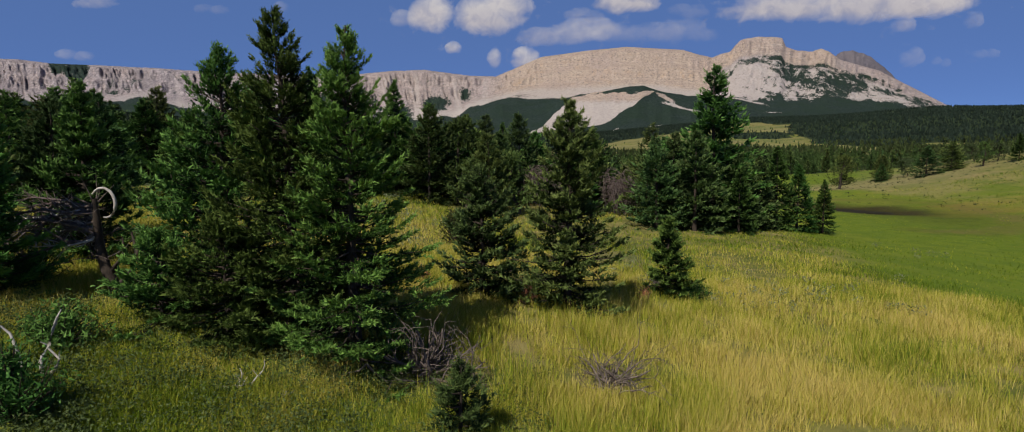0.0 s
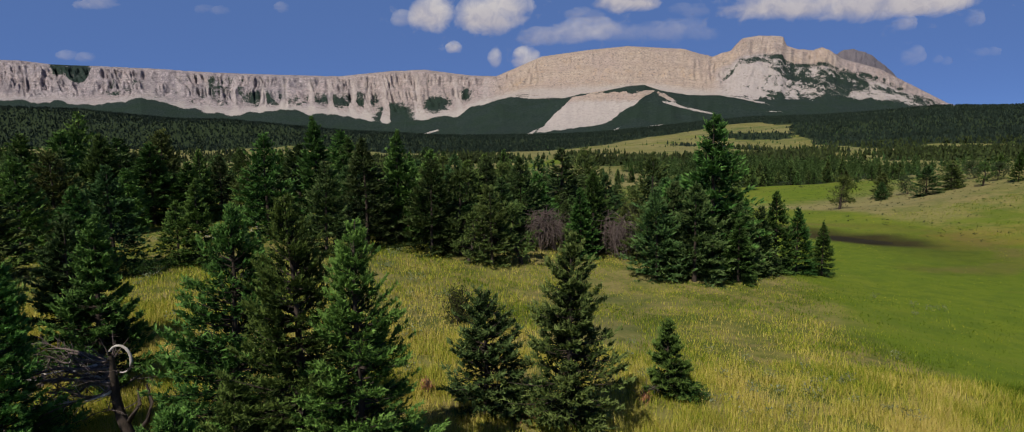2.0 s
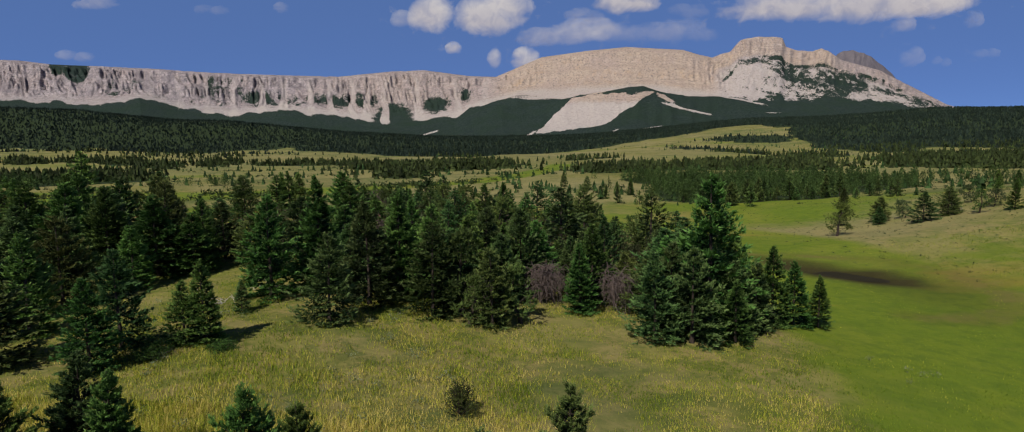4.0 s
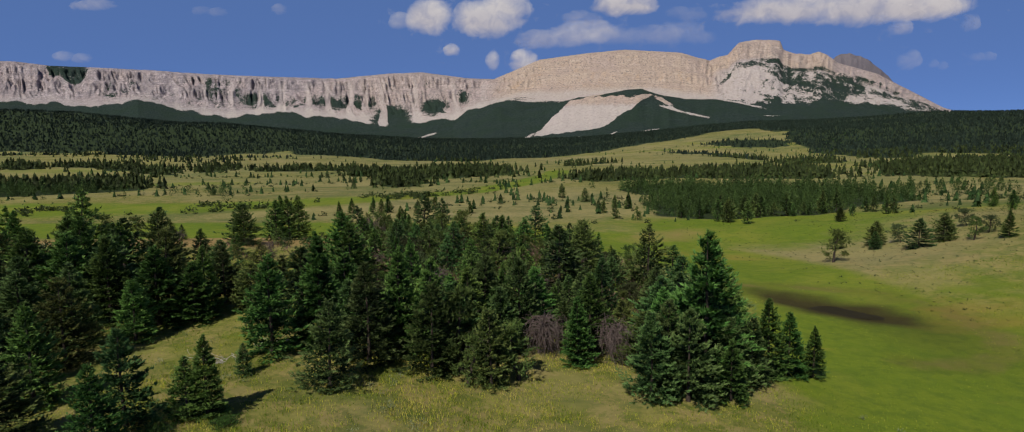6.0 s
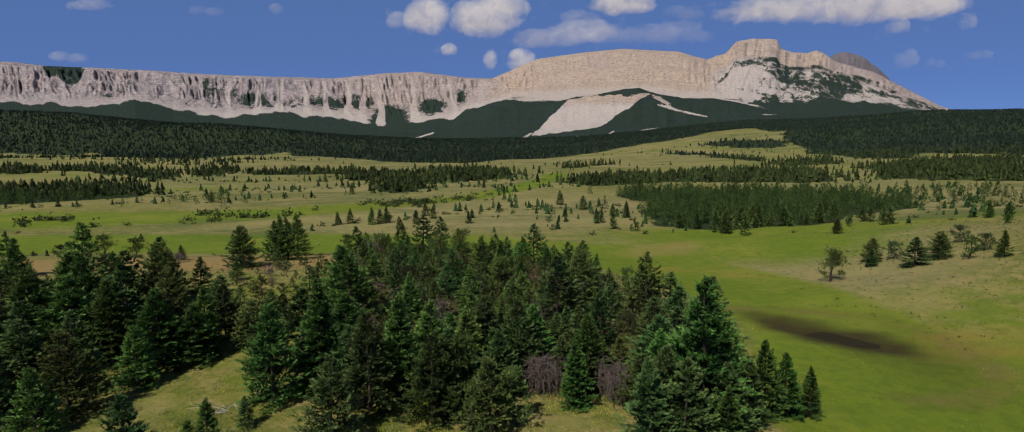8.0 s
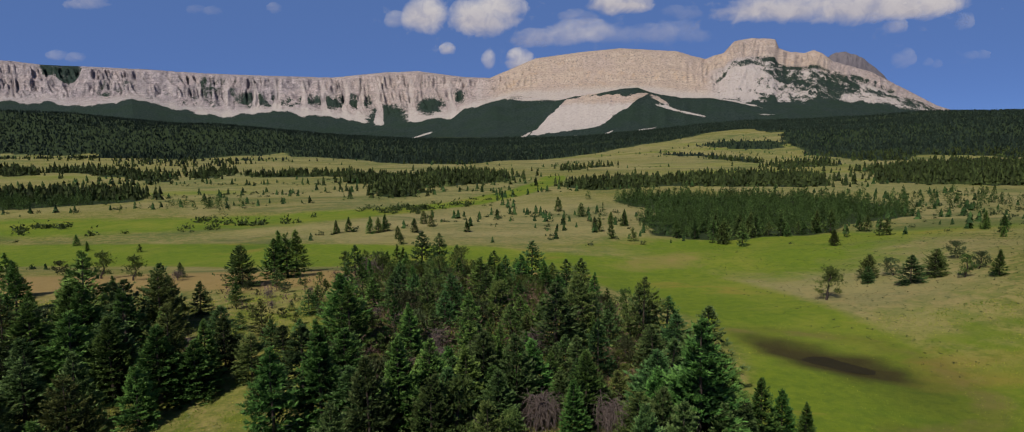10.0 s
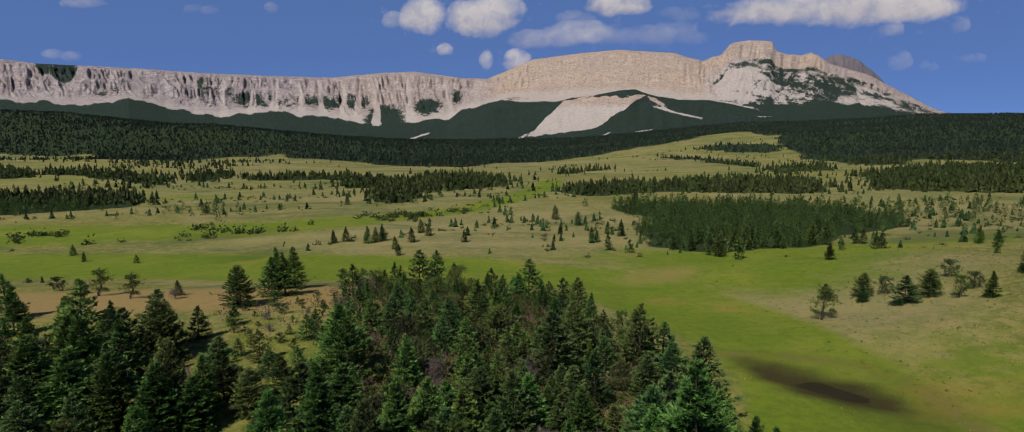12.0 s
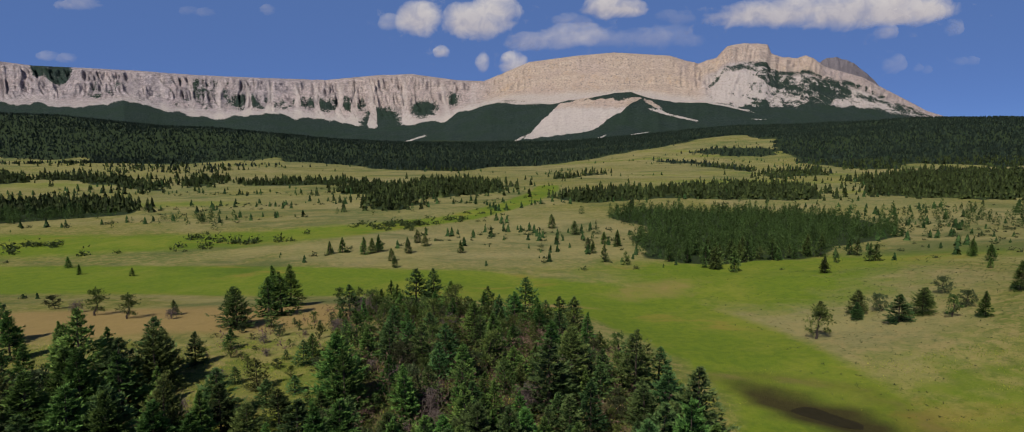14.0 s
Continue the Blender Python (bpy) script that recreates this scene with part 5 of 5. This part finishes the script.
# ---- woods across the valley ----
def spire_tris(rng, n, layers, r0, faces=5):
    """Small spires with ragged skirts, unit height, as arrays: per tree the same count of triangles."""
    out = []
    for j in range(layers):
        for k in range(faces):
            a = rng.uniform(0, 6.28, n)
            t0 = j / layers * 0.9
            rad = r0 * (1 - t0) ** 0.8 * rng.uniform(0.7, 1.15, n)
            w = 3.75 / faces
            za = t0 + rng.uniform(0.0, 0.06, n)
            p1 = np.stack([rad * np.cos(a - w), rad * np.sin(a - w), za], -1)
            p2 = np.stack([rad * np.cos(a + w), rad * np.sin(a + w), za + rng.uniform(-0.04, 0.04, n)], -1)
            top = np.stack([0 * a, 0 * a, np.minimum(1.0, t0 + 1.7 / layers) + 0 * a], -1)
            out.append(np.stack([p1, p2, top], 1))
    return np.stack(out, 1)      # n, tris, 3, 3


def scatter(seed, n, u_lo, u_hi, d_lo, d_hi, power=1.0):
    rng = np.random.default_rng(seed)
    d = d_lo * (d_hi / d_lo) ** (rng.uniform(0, 1, n) ** power)
    u = rng.uniform(u_lo, u_hi, n)
    return u * d, d, rng


def woods(name, x, y, h, layers, r0, mat, rng, label, faces=5):
    t = spire_tris(rng, len(x), layers, r0, faces)
    turn = rng.uniform(0, 6.28, len(x))
    c, s = np.cos(turn)[:, None, None], np.sin(turn)[:, None, None]
    vx = t[..., 0] * c - t[..., 1] * s
    vy = t[..., 0] * s + t[..., 1] * c
    hh = h[:, None, None]
    v = np.stack([vx * hh + x[:, None, None], vy * hh + y[:, None, None], t[..., 2] * hh + (land(x, y) - 0.1)[:, None, None]], -1).reshape(-1, 3)
    tone = np.repeat(rng.beta(1.6, 1.6, len(x)), len(v) // max(1, len(x)))
    tagged(new(name, tri_mesh(name, v, mat, tone)), label, "woods", kind="stuff")


WILLOWS = [(-190, 152), (-150, 146), (-112, 151), (-87, 166), (-66, 171), (-40, 190), (-20, 214)]
TREE_LINES = [[(-180, 188), (-165, 191), (-103, 214), (-80, 222)], [(-45, 140), (-24, 156), (2, 176), (-5, 246)], [(88, 176), (134, 217), (175, 237)],
              [(120, 190), (148, 168), (185, 172)], [(-210, 250), (-120, 262), (-60, 300)], [(-300, 330), (-190, 345), (-90, 330)],
              [(42, 549), (81, 618)], [(173, 732), (261, 788), (274, 651)], [(215, 461), (365, 700), (492, 855)], [(318, 874), (472, 890)], [(231, 376), (405, 541)]]


def build_woods():
    # grove across the meadow: the nearer trees one by one
    x, y, rng = scatter(201, 36000, -0.97, 1.0, 105, 640, 0.75)
    w = wooded(x, y)
    keep = rng.uniform(0, 1, len(x)) < w * np.interp(y, [110, 200, 300, 560], [0.40, 0.60, 0.95, 1.0])
    x, y = x[keep], y[keep]
    order = np.argsort(y)
    x, y = x[order], y[order]
    near = (y < 172) & (x > 20)
    kinds = []
    shapes = []
    for seed, h, r in ((211, 5.0, 1.5), (212, 5.0, 1.25), (213, 5.0, 1.75), (214, 4.0, 1.7)):
        stem, tri = conifer(seed, h, r, gap=0.42, per=7, twigs=4, tufts=4, size=0.34, width=0.19, limbs=False, ragged=0.3)
        shapes.append(tri[:, :3])
        kinds.append(plant("fir_tree", stem, tri, FAR_GROVE, BARK, "dark green fir in a dense valley grove", "tree", "firs across the meadow"))
    first = set()
    singles = np.flatnonzero(near)[:44]
    for k in singles:
        a, b = float(x[k]), float(y[k])
        i = int(rng.integers(4))
        m = at(a, b, rng.uniform(0, 360), rng.uniform(0.5, 1.05), 0.08)
        if i in first:
            k2 = kinds[i].scale
            copy_thing(kinds[i], m @ Matrix.Diagonal((1 / k2[0], 1 / k2[1], 1 / k2[2], 1)))
        else:
            first.add(i)
            kinds[i].matrix_basis = m
    rest = np.ones(len(x), bool)
    rest[singles] = False
    x, y = x[rest], y[rest]
    # the rest of the woods in one mesh, thinner towards the distance
    soup, tones = [], []
    body = (y < 240)
    for a, b in zip(x[body], y[body]):
        tri = shapes[int(rng.integers(4))].reshape(-1, 3, 3)
        share = float(np.interp(b, [110, 240], [0.30, 0.10]))
        tri = tri[rng.random(len(tri)) < share]
        grow = 0.62 / math.sqrt(share) * 0.9
        mid = tri.mean(1, keepdims=True)
        tri = mid + (tri - mid) * max(1.0, grow)
        tones.append(np.full(len(tri) * 3, rng.beta(1.6, 1.6)))
        turn, k = rng.uniform(0, 6.28), rng.uniform(0.40, 0.95) * (1.35 if rng.random() < 0.15 else 1.0)
        c, s_ = math.cos(turn) * k, math.sin(turn) * k
        soup.append(np.stack([tri[..., 0] * c - tri[..., 1] * s_ + a, tri[..., 0] * s_ + tri[..., 1] * c + b,
                              tri[..., 2] * k + float(land(a, b)) - 0.1], -1).reshape(-1, 3))
    soup = np.concatenate(soup)
    tagged(new("valley_grove", tri_mesh("valley_grove", soup, FAR_GROVE, np.concatenate(tones))), "dense dark green fir grove across the meadow", "woods", kind="stuff")
    x, y = x[~body], y[~body]
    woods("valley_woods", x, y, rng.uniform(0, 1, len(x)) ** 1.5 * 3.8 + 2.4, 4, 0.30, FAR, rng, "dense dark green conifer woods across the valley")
    # far woods up the slopes
    x, y, rng = scatter(202, 100000, -0.98, 1.0, 520, 2350, 0.8)
    keep = rng.uniform(0, 1, len(x)) < wooded(x, y) ** 2 * 0.60
    x, y = x[keep], y[keep]
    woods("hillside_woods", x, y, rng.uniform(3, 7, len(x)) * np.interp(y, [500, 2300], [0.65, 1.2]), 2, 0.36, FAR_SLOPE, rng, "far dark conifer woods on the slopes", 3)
    # loose trees and scrub over the open ground
    x, y, rng = scatter(203, 16000, -0.95, 1.0, 85, 1000, 0.8)
    dens = 0.75 * smooth(0.12, 0.45, fbm(x / 60, y / 34, 77, 4)) * (1 - lushness(x, y) * 0.85)
    clump = smooth(-0.05, 0.35, fbm(x / 14, y / 8, 83, 3))
    dens = dens + 1.8 * clump * (1 - smooth(4, 20, near_line(x, y, WILLOWS)))
    for line in TREE_LINES:
        dens = dens + 1.1 * (1 - smooth(2, 12, near_line(x, y, line) * np.minimum(1, 260 / y) + 7 * fbm(x / 16, y / 12, 79, 3)))
    dens = dens + 0.7 * clump * (1 - smooth(3, 14, near_line(x, y, CREEK))) + 0.9 * bump(x, y, 130, 150, 45, 28) + 0.8 * bump(x, y, 20, 150, 14, 22)
    keep = (rng.uniform(0, 1, len(x)) < dens * np.interp(y, [85, 200, 400, 900], [0.18, 0.5, 0.9, 0.95])) & (land(x, y) < 60) & ~((y < 112) & (np.abs(x - 25) < 75))
    x, y = x[keep], y[keep]
    tall = rng.uniform(0, 1, len(x)) < np.where(near_line(x, y, WILLOWS) < 22, 0.06, 0.42)
    woods("scattered_firs", x[tall], y[tall], rng.uniform(0.8, 3.4, tall.sum()) * np.interp(y[tall], [90, 300], [0.75, 1.15]), 4, 0.34, FAR, rng, "small scattered firs over the open valley")
    x, y = x[~tall], y[~tall]
    lumps, willows = [], []
    for a, b in zip(x, y):
        n = 40
        size = rng.uniform(0.35, 1.0) + 0.9 * (float(near_line(np.array(a), np.array(b), WILLOWS)) < 12)
        c = rng.normal(0, 0.5, (n, 3)) * size
        c[:, 2] = np.abs(c[:, 2]) * 0.9
        o = c + [a, b, float(land(a, b))]
        (willows if float(near_line(np.array(a), np.array(b), CREEK)) < 26 else lumps).append(needles(rng, o, unit(rng.normal(size=(n, 3)) + [0, 0, 0.4]), 0.45 * size, 0.32 * size, 0.5))
    # tufts and low sage over the knoll and the hollow
    for _ in range(5200):
        a, b = rng.uniform(30, 125), rng.uniform(44, 118)
        if abs(a / b) > 1.0 or rng.random() > 0.25 + 0.75 * float(bump(a, b, 80, 75, 26, 26)):
            continue
        n = 7
        size = rng.uniform(0.07, 0.20)
        c = rng.normal(0, 0.5, (n, 3)) * size
        c[:, 2] = np.abs(c[:, 2]) * 0.9
        o = c + [a, b, float(land(a, b))]
        lumps.append(needles(rng, o, unit(rng.normal(size=(n, 3)) + [0, 0, 0.4]), 0.6 * size, 0.42 * size, 0.5))
    tagged(new("creek_willows", tri_mesh("creek_willows", np.concatenate(willows), WILLOW)), "low green willows along the creek", "shrubs", kind="stuff")
    tagged(new("valley_scrub", tri_mesh("valley_scrub", np.concatenate(lumps), SHRUB)), "low grey-green scrub dotted over the valley", "scrub", kind="stuff")


build_woods()


# ---- pond ----
def build_pond():
    n, k = 10, 48
    q = np.linspace(0, 1, n)[:, None]
    a = np.linspace(0, 2 * np.pi, k, endpoint=False)[None, :]
    wob = 1 + 0.10 * np.sin(3 * a + 1) + 0.06 * np.sin(5 * a)
    p, w = 4.4 * q * np.cos(a) * wob, 1.45 * q * np.sin(a) * wob
    x = 27.6 + p * 0.69 + w * 0.73
    y = 49.8 - p * 0.73 + w * 0.69
    z = np.full_like(x, float(np.mean(land(x[-1], y[-1]))) - 0.06)
    me = mesh_of("pond", np.stack([x, y, z], -1).reshape(-1, 3), grid_faces(n, k, True), WATER, None, True)
    tagged(new("pond", me), "shallow dark pond in the green hollow", "water", kind="structure")


build_pond()


# ---- grass ----
def blades(x, y, tall, wide, rng, name, label):
    n = len(x)
    z = land(x, y)
    az = rng.uniform(0, 6.28, n)
    lean = rng.uniform(0.03, 0.95, n) ** 1.3
    h = tall * rng.uniform(0.5, 1.25, n)
    sx, sy = -np.sin(az) * wide / 2, np.cos(az) * wide / 2
    base = np.stack([x, y, z - 0.02], -1)
    side = np.stack([sx, sy, 0 * x], -1)
    tip = base + np.stack([np.cos(az) * lean * h, np.sin(az) * lean * h, h], -1)
    v = np.stack([base - side, base + side, tip], 1).reshape(-1, 3)
    f = np.arange(3 * n).reshape(-1, 3)
    dry = np.repeat(np.clip(1 - lushness(x, y) - 0.38 * smooth(14, 20, y) + 0.3 * fbm(x / 4, y / 4, 66, 3), 0, 1), 3)
    tagged(new(name, mesh_of(name, v, f, GRASS, {"dry": dry})), label, "grass", kind="stuff")


def build_grass():
    rng = np.random.default_rng(301)
    n = 600000
    d = 5.2 * (17 / 5.2) ** rng.uniform(0, 1, n)
    x = rng.uniform(-0.98, 0.98, n) * d
    clump = fbm(x / 0.8, d / 0.8, 302, 3)
    keep = rng.uniform(0, 1, n) < 0.55 + 0.9 * clump
    for cx, cy, rad in ((1.4, 8.1, 0.5), (-1.15, 7.45, 0.8), (-0.65, 7.5, 0.6)):
        keep &= np.hypot(x - cx, d - cy) > rad * rng.uniform(0.6, 1.1, n)
    x, d = x[keep], d[keep]
    tall = (0.29 + 0.20 * fbm(x / 1.1, d / 1.1, 303, 4)) * np.where(rng.random(len(x)) < 0.5, 0.6, 1.0)
    tall = np.where((x < -1.2) & (d < 8), tall * 0.5, tall)
    blades(x, d, tall, np.interp(d, [5, 17], [0.0075, 0.018]), rng, "meadow_grass", "tall dry and green meadow grass")
    n = 300000
    d = 15 * (60 / 15) ** rng.uniform(0, 1, n)
    x = rng.uniform(-0.95, 0.95, n) * d
    clump = fbm(x / 1.6, d / 1.6, 304, 3)
    keep = (rng.uniform(0, 1, n) < 0.6 + 1.2 * clump) & (muddy(x, d) < 0.3) & (rng.uniform(0, 1, n) > 0.8 * lushness(x, d))
    x, d = x[keep], d[keep]
    blades(x, d, (0.15 + 0.08 * fbm(x / 5, d / 5, 305, 3)) * (1 - 0.4 * lushness(x, d)), np.interp(d, [15, 60], [0.024, 0.06]), rng, "meadow_grass_beyond", "dry meadow grass towards the grove")


build_grass()


# ---- dead wood and low plants of the foreground ----
def snag():
    root = new("dead_pine")
    stem = Pile()
    stem.add(*tube([(-0.42, 0, -0.1), (-0.52, 0.02, 0.15), (-0.64, 0.05, 0.42), (-0.71, 0.06, 0.75), (-0.70, 0.04, 1.15), (-0.68, 0.0, 1.46)],
                   [0.10, 0.085, 0.075, 0.065, 0.055, 0.035], 8))
    stem.add(*tube([(-0.50, 0.02, 0.1), (-0.28, 0.1, 0.35), (-0.20, 0.12, 0.65), (-0.24, 0.1, 0.95)], [0.05, 0.04, 0.03, 0.012], 6))
    stem.add(*tube([(-0.55, 0.05, 0.36), (-0.42, 0.16, 0.6), (-0.45, 0.2, 0.85)], [0.045, 0.03, 0.01], 6))
    part("trunk", stem.mesh("trunk", BARK), root)
    loop = Pile()
    q = np.linspace(0, 1, 14)
    ang = 2.5 - 4.3 * q
    pts = np.stack([-0.53 + 0.17 * np.cos(ang), -0.05 + 0.05 * q, 1.40 + 0.22 * np.sin(ang)], -1)
    loop.add(*tube(pts, np.interp(q, [0, 0.6, 1], [0.014, 0.026, 0.010]), 7))
    part("bleached_limb", loop.mesh("bleached_limb", BLEACHED), root, "curled sun-bleached white limb")
    rng = np.random.default_rng(77)
    for j in range(17):
        limb = Pile()
        ln = rng.uniform(0.7, 1.5)
        h = rng.uniform(0.75, 1.42)
        q = np.linspace(0, 1, 6)
        sag = rng.uniform(0.05, 0.35)
        pts = np.stack([-0.72 - ln * q, 0.04 + rng.uniform(-0.5, 0.5) * q, h + rng.uniform(-0.1, 0.25) * np.sin(q * 3) - sag * q * q * rng.uniform(-0.6, 1)], -1)
        pts[1:] += rng.normal(0, 0.05, (5, 3))
        limb.add(*tube(pts, np.linspace(0.028, 0.006, 6), 5))
        for k in range(20):
            i = rng.integers(1, 6)
            d = unit(np.array([-0.6, rng.normal(0, 0.5), rng.normal(0.15, 0.5)]))
            tl = rng.uniform(0.12, 0.4)
            limb.add(*tube([pts[i], pts[i] + d * tl * 0.5, pts[i] + d * tl + rng.normal(0, 0.04, 3)], [0.009, 0.006, 0.002], 3))
        part("limb", limb.mesh("limb", BLEACHED if j in (1, 4, 7) else DEAD), root)
    for j in range(5):
        limb = Pile()
        d = unit(np.array([rng.normal(0, 0.6), rng.normal(0, 0.6), 0.8]))
        p = np.array([-0.7, 0.02, 1.35])
        limb.add(*tube([p, p + d * 0.2, p + d * 0.42 + rng.normal(0, 0.05, 3)], [0.014, 0.009, 0.003], 4))
        part("twig", limb.mesh("twig", DEAD), root)
    for j in range(3):
        mass = twiggy(90 + j, 0.75, 0.75, 5, 3, 0.012, 0.1, 0.5)
        mass.v = [p * np.array([1, 0.7, 0.7]) + np.array([-0.85 - 0.15 * j, 0.04, 0.55 + 0.3 * j]) for p in mass.v]
        part("twigs", mass.mesh("twigs", DEAD), root)
    tagged(root, "dead twisted pine with a curled bleached limb", "dead tree")
    stand(root, -5.95, 9.3, 0, 1.08, 0.0)


snag()


def dead(name, seed, x, y, h, r, stems, mat, label, up=0.6, thick=0.018, category="dead branch", turn=0):
    pile = twiggy(seed, h, r, stems, 3, thick, 0.0, up)
    stand(plant(name, pile, None, None, mat, label, category), x, y, turn, 1.0, 0.01)


dead("brush_pile", 401, -1.2, 7.6, 0.55, 0.85, 26, GREY_WOOD, "heap of dead grey branches beside a fir", 0.8, 0.026, "brush pile")
dead("brush_pile", 402, -0.65, 7.5, 0.55, 0.5, 12, GREY_WOOD, "heap of dead grey branches beside a fir", 1.0, 0.018, "brush pile")
dead("dead_bush", 403, 1.3, 7.95, 0.62, 0.7, 26, GREY_WOOD, "low dead twiggy bush in the grass", 0.9, 0.016, "dead shrub")


def stick(x, y, arms, label):
    """A bleached limb stuck in the ground: each arm a bent, tapering length with a few stubs."""
    rng = np.random.default_rng(int(abs(x) * 100))
    pile = Pile()
    for pts, thick in arms:
        pts = np.asarray(pts, float)
        pile.add(*tube(pts, np.linspace(thick, thick * 0.5, len(pts)), 7))
        for k in range(1, len(pts)):
            d = unit(rng.normal(0, 1, 3) + np.array([0, 0, 0.4]))
            pile.add(*tube([pts[k], pts[k] + d * 0.05, pts[k] + d * 0.09], [thick * 0.4, thick * 0.3, 0.003], 4))
    stand(plant("dead_branch", pile, None, None, BLEACHED, label, "dead branch"), x, y, 0, 1.0, 0.01)


stick(-5.5, 6.3, [([(0, 0, -0.05), (-0.03, 0, 0.10), (-0.08, 0.02, 0.26), (-0.12, 0.02, 0.40), (-0.21, 0, 0.50)], 0.024)], "bent bleached branch upright in the grass")
stick(-5.1, 6.1, [([(0, 0, -0.05), (-0.03, 0, 0.12), (-0.02, 0.02, 0.26), (0.06, 0.02, 0.38), (0.14, 0.0, 0.56), (0.20, 0.0, 0.70)], 0.026),
                  ([(0.0, 0, 0.0), (0.10, 0.03, 0.12), (0.15, 0.03, 0.22), (0.05, 0.02, 0.35)], 0.022)], "forked bleached branch upright in the grass")
dead("dead_branch", 406, -3.35, 6.5, 0.15, 0.4, 2, BLEACHED, "grey fallen branch lying in the grass", 0.25, 0.024)
dead("dead_branch", 407, -2.75, 6.35, 0.12, 0.3, 3, BLEACHED, "grey fallen branch lying in the grass", 0.25, 0.014)
dead("brush_pile", 408, -5.6, 9.0, 0.35, 0.6, 16, DEAD, "heap of dead grey branches under a fir", 0.5, 0.014, "brush pile")
dead("dead_branch", 409, 0.1, 12.4, 1.2, 0.5, 4, DEAD, "thin bare dead limbs between two firs", 1.5, 0.016)
dead("dead_sapling", 410, 3.05, 13.7, 1.1, 0.25, 3, DEAD, "bare dying sapling beside a small fir", 2.5, 0.014, "dead tree")
dead("dead_branch", 411, 0.95, 6.2, 0.18, 0.1, 1, BLEACHED, "short bleached stub in the grass", 2.0, 0.014)
dead("dead_branch", 412, -14.5, 28.5, 0.7, 1.3, 7, BLEACHED, "grey fallen branches on the bench", 0.35, 0.022)
dead("dead_branch", 413, -13.2, 31.0, 0.9, 1.2, 6, BLEACHED, "grey fallen branches on the bench", 0.5, 0.022)

for seed, x, y, h, r in ((421, 0.35, 12.2, 0.75, 0.32), (422, -2.0, 12.6, 0.5, 0.25), (423, 0.25, 11.8, 0.45, 0.25), (424, 3.0, 13.5, 0.35, 0.25)):
    stem, tri = bush(seed, h, r, 22, 9, 0.05, 0.03)
    stand(plant("rust_shrub", stem, tri, RUST, DEAD, "small shrub with withered rust-red leaves", "shrub"), x, y)
for seed, x, y, h, r, leaf in ((431, -4.75, 5.25, 0.75, 0.55, FIR), (432, -5.6, 7.0, 0.6, 0.6, FIR), (433, -7.9, 9.3, 0.8, 0.7, FIR), (434, 4.25, 13.9, 0.5, 0.5, FIR), (435, -13.1, 20.3, 0.6, 0.9, FIR), (436, -11.2, 21.6, 0.4, 0.7, FIR)):
    stem, tri = bush(seed, h, r, 60, 34, 0.075, 0.024)
    stand(plant("juniper_shrub", stem, tri, leaf, BARK, "low dark green juniper spreading in the grass", "shrub"), x, y)


def build_herbs():
    """Broad-leaved low plants among the grass."""
    rng = np.random.default_rng(451)
    n = 2000
    d = 4.8 * (8.6 / 4.8) ** rng.uniform(0, 1, n)
    x = rng.uniform(-0.95, 0.05, n) * d
    keep = rng.uniform(0, 1, n) < 0.35 + 0.9 * fbm(x / 0.9, d / 0.9, 452, 3) + 0.4 * (x < -1.5)
    x, d = x[keep], d[keep]
    k = 26
    o = np.repeat(np.stack([x, d, land(x, d)], -1), k, 0) + rng.normal(0, 1, (len(x) * k, 3)) * [0.09, 0.09, 0.0]
    o[:, 2] += rng.uniform(0.02, 0.17, len(o))
    tri = needles(rng, o, unit(rng.normal(size=o.shape) * [1, 1, 0.4] + [0, 0, 0.35]), 0.030, 0.020, 0.4)
    tagged(new("low_herbs", tri_mesh("low_herbs", tri, HERB)), "low broad-leaved green herbs between the grass", "herbs", kind="stuff")
    n = 300
    d = 13 * (34 / 13) ** rng.uniform(0, 1, n)
    x = rng.uniform(-0.8, 0.75, n) * d
    keep = fbm(x / 5, d / 5, 455, 3) > 0.05
    x, d = x[keep], d[keep]
    k = 34
    o = np.repeat(np.stack([x, d, land(x, d)], -1), k, 0) + rng.normal(0, 1, (len(x) * k, 3)) * [0.10, 0.10, 0.0]
    o[:, 2] += rng.uniform(0.04, 0.30, len(o))
    tri = needles(rng, o, unit(rng.normal(size=o.shape) * [1, 1, 0.5] + [0, 0, 0.6]), 0.07, 0.035, 0.4)
    tagged(new("sagebrush", tri_mesh("sagebrush", tri, SAGE)), "pale grey-green sage tufts in the meadow", "sage", kind="stuff")


build_herbs()
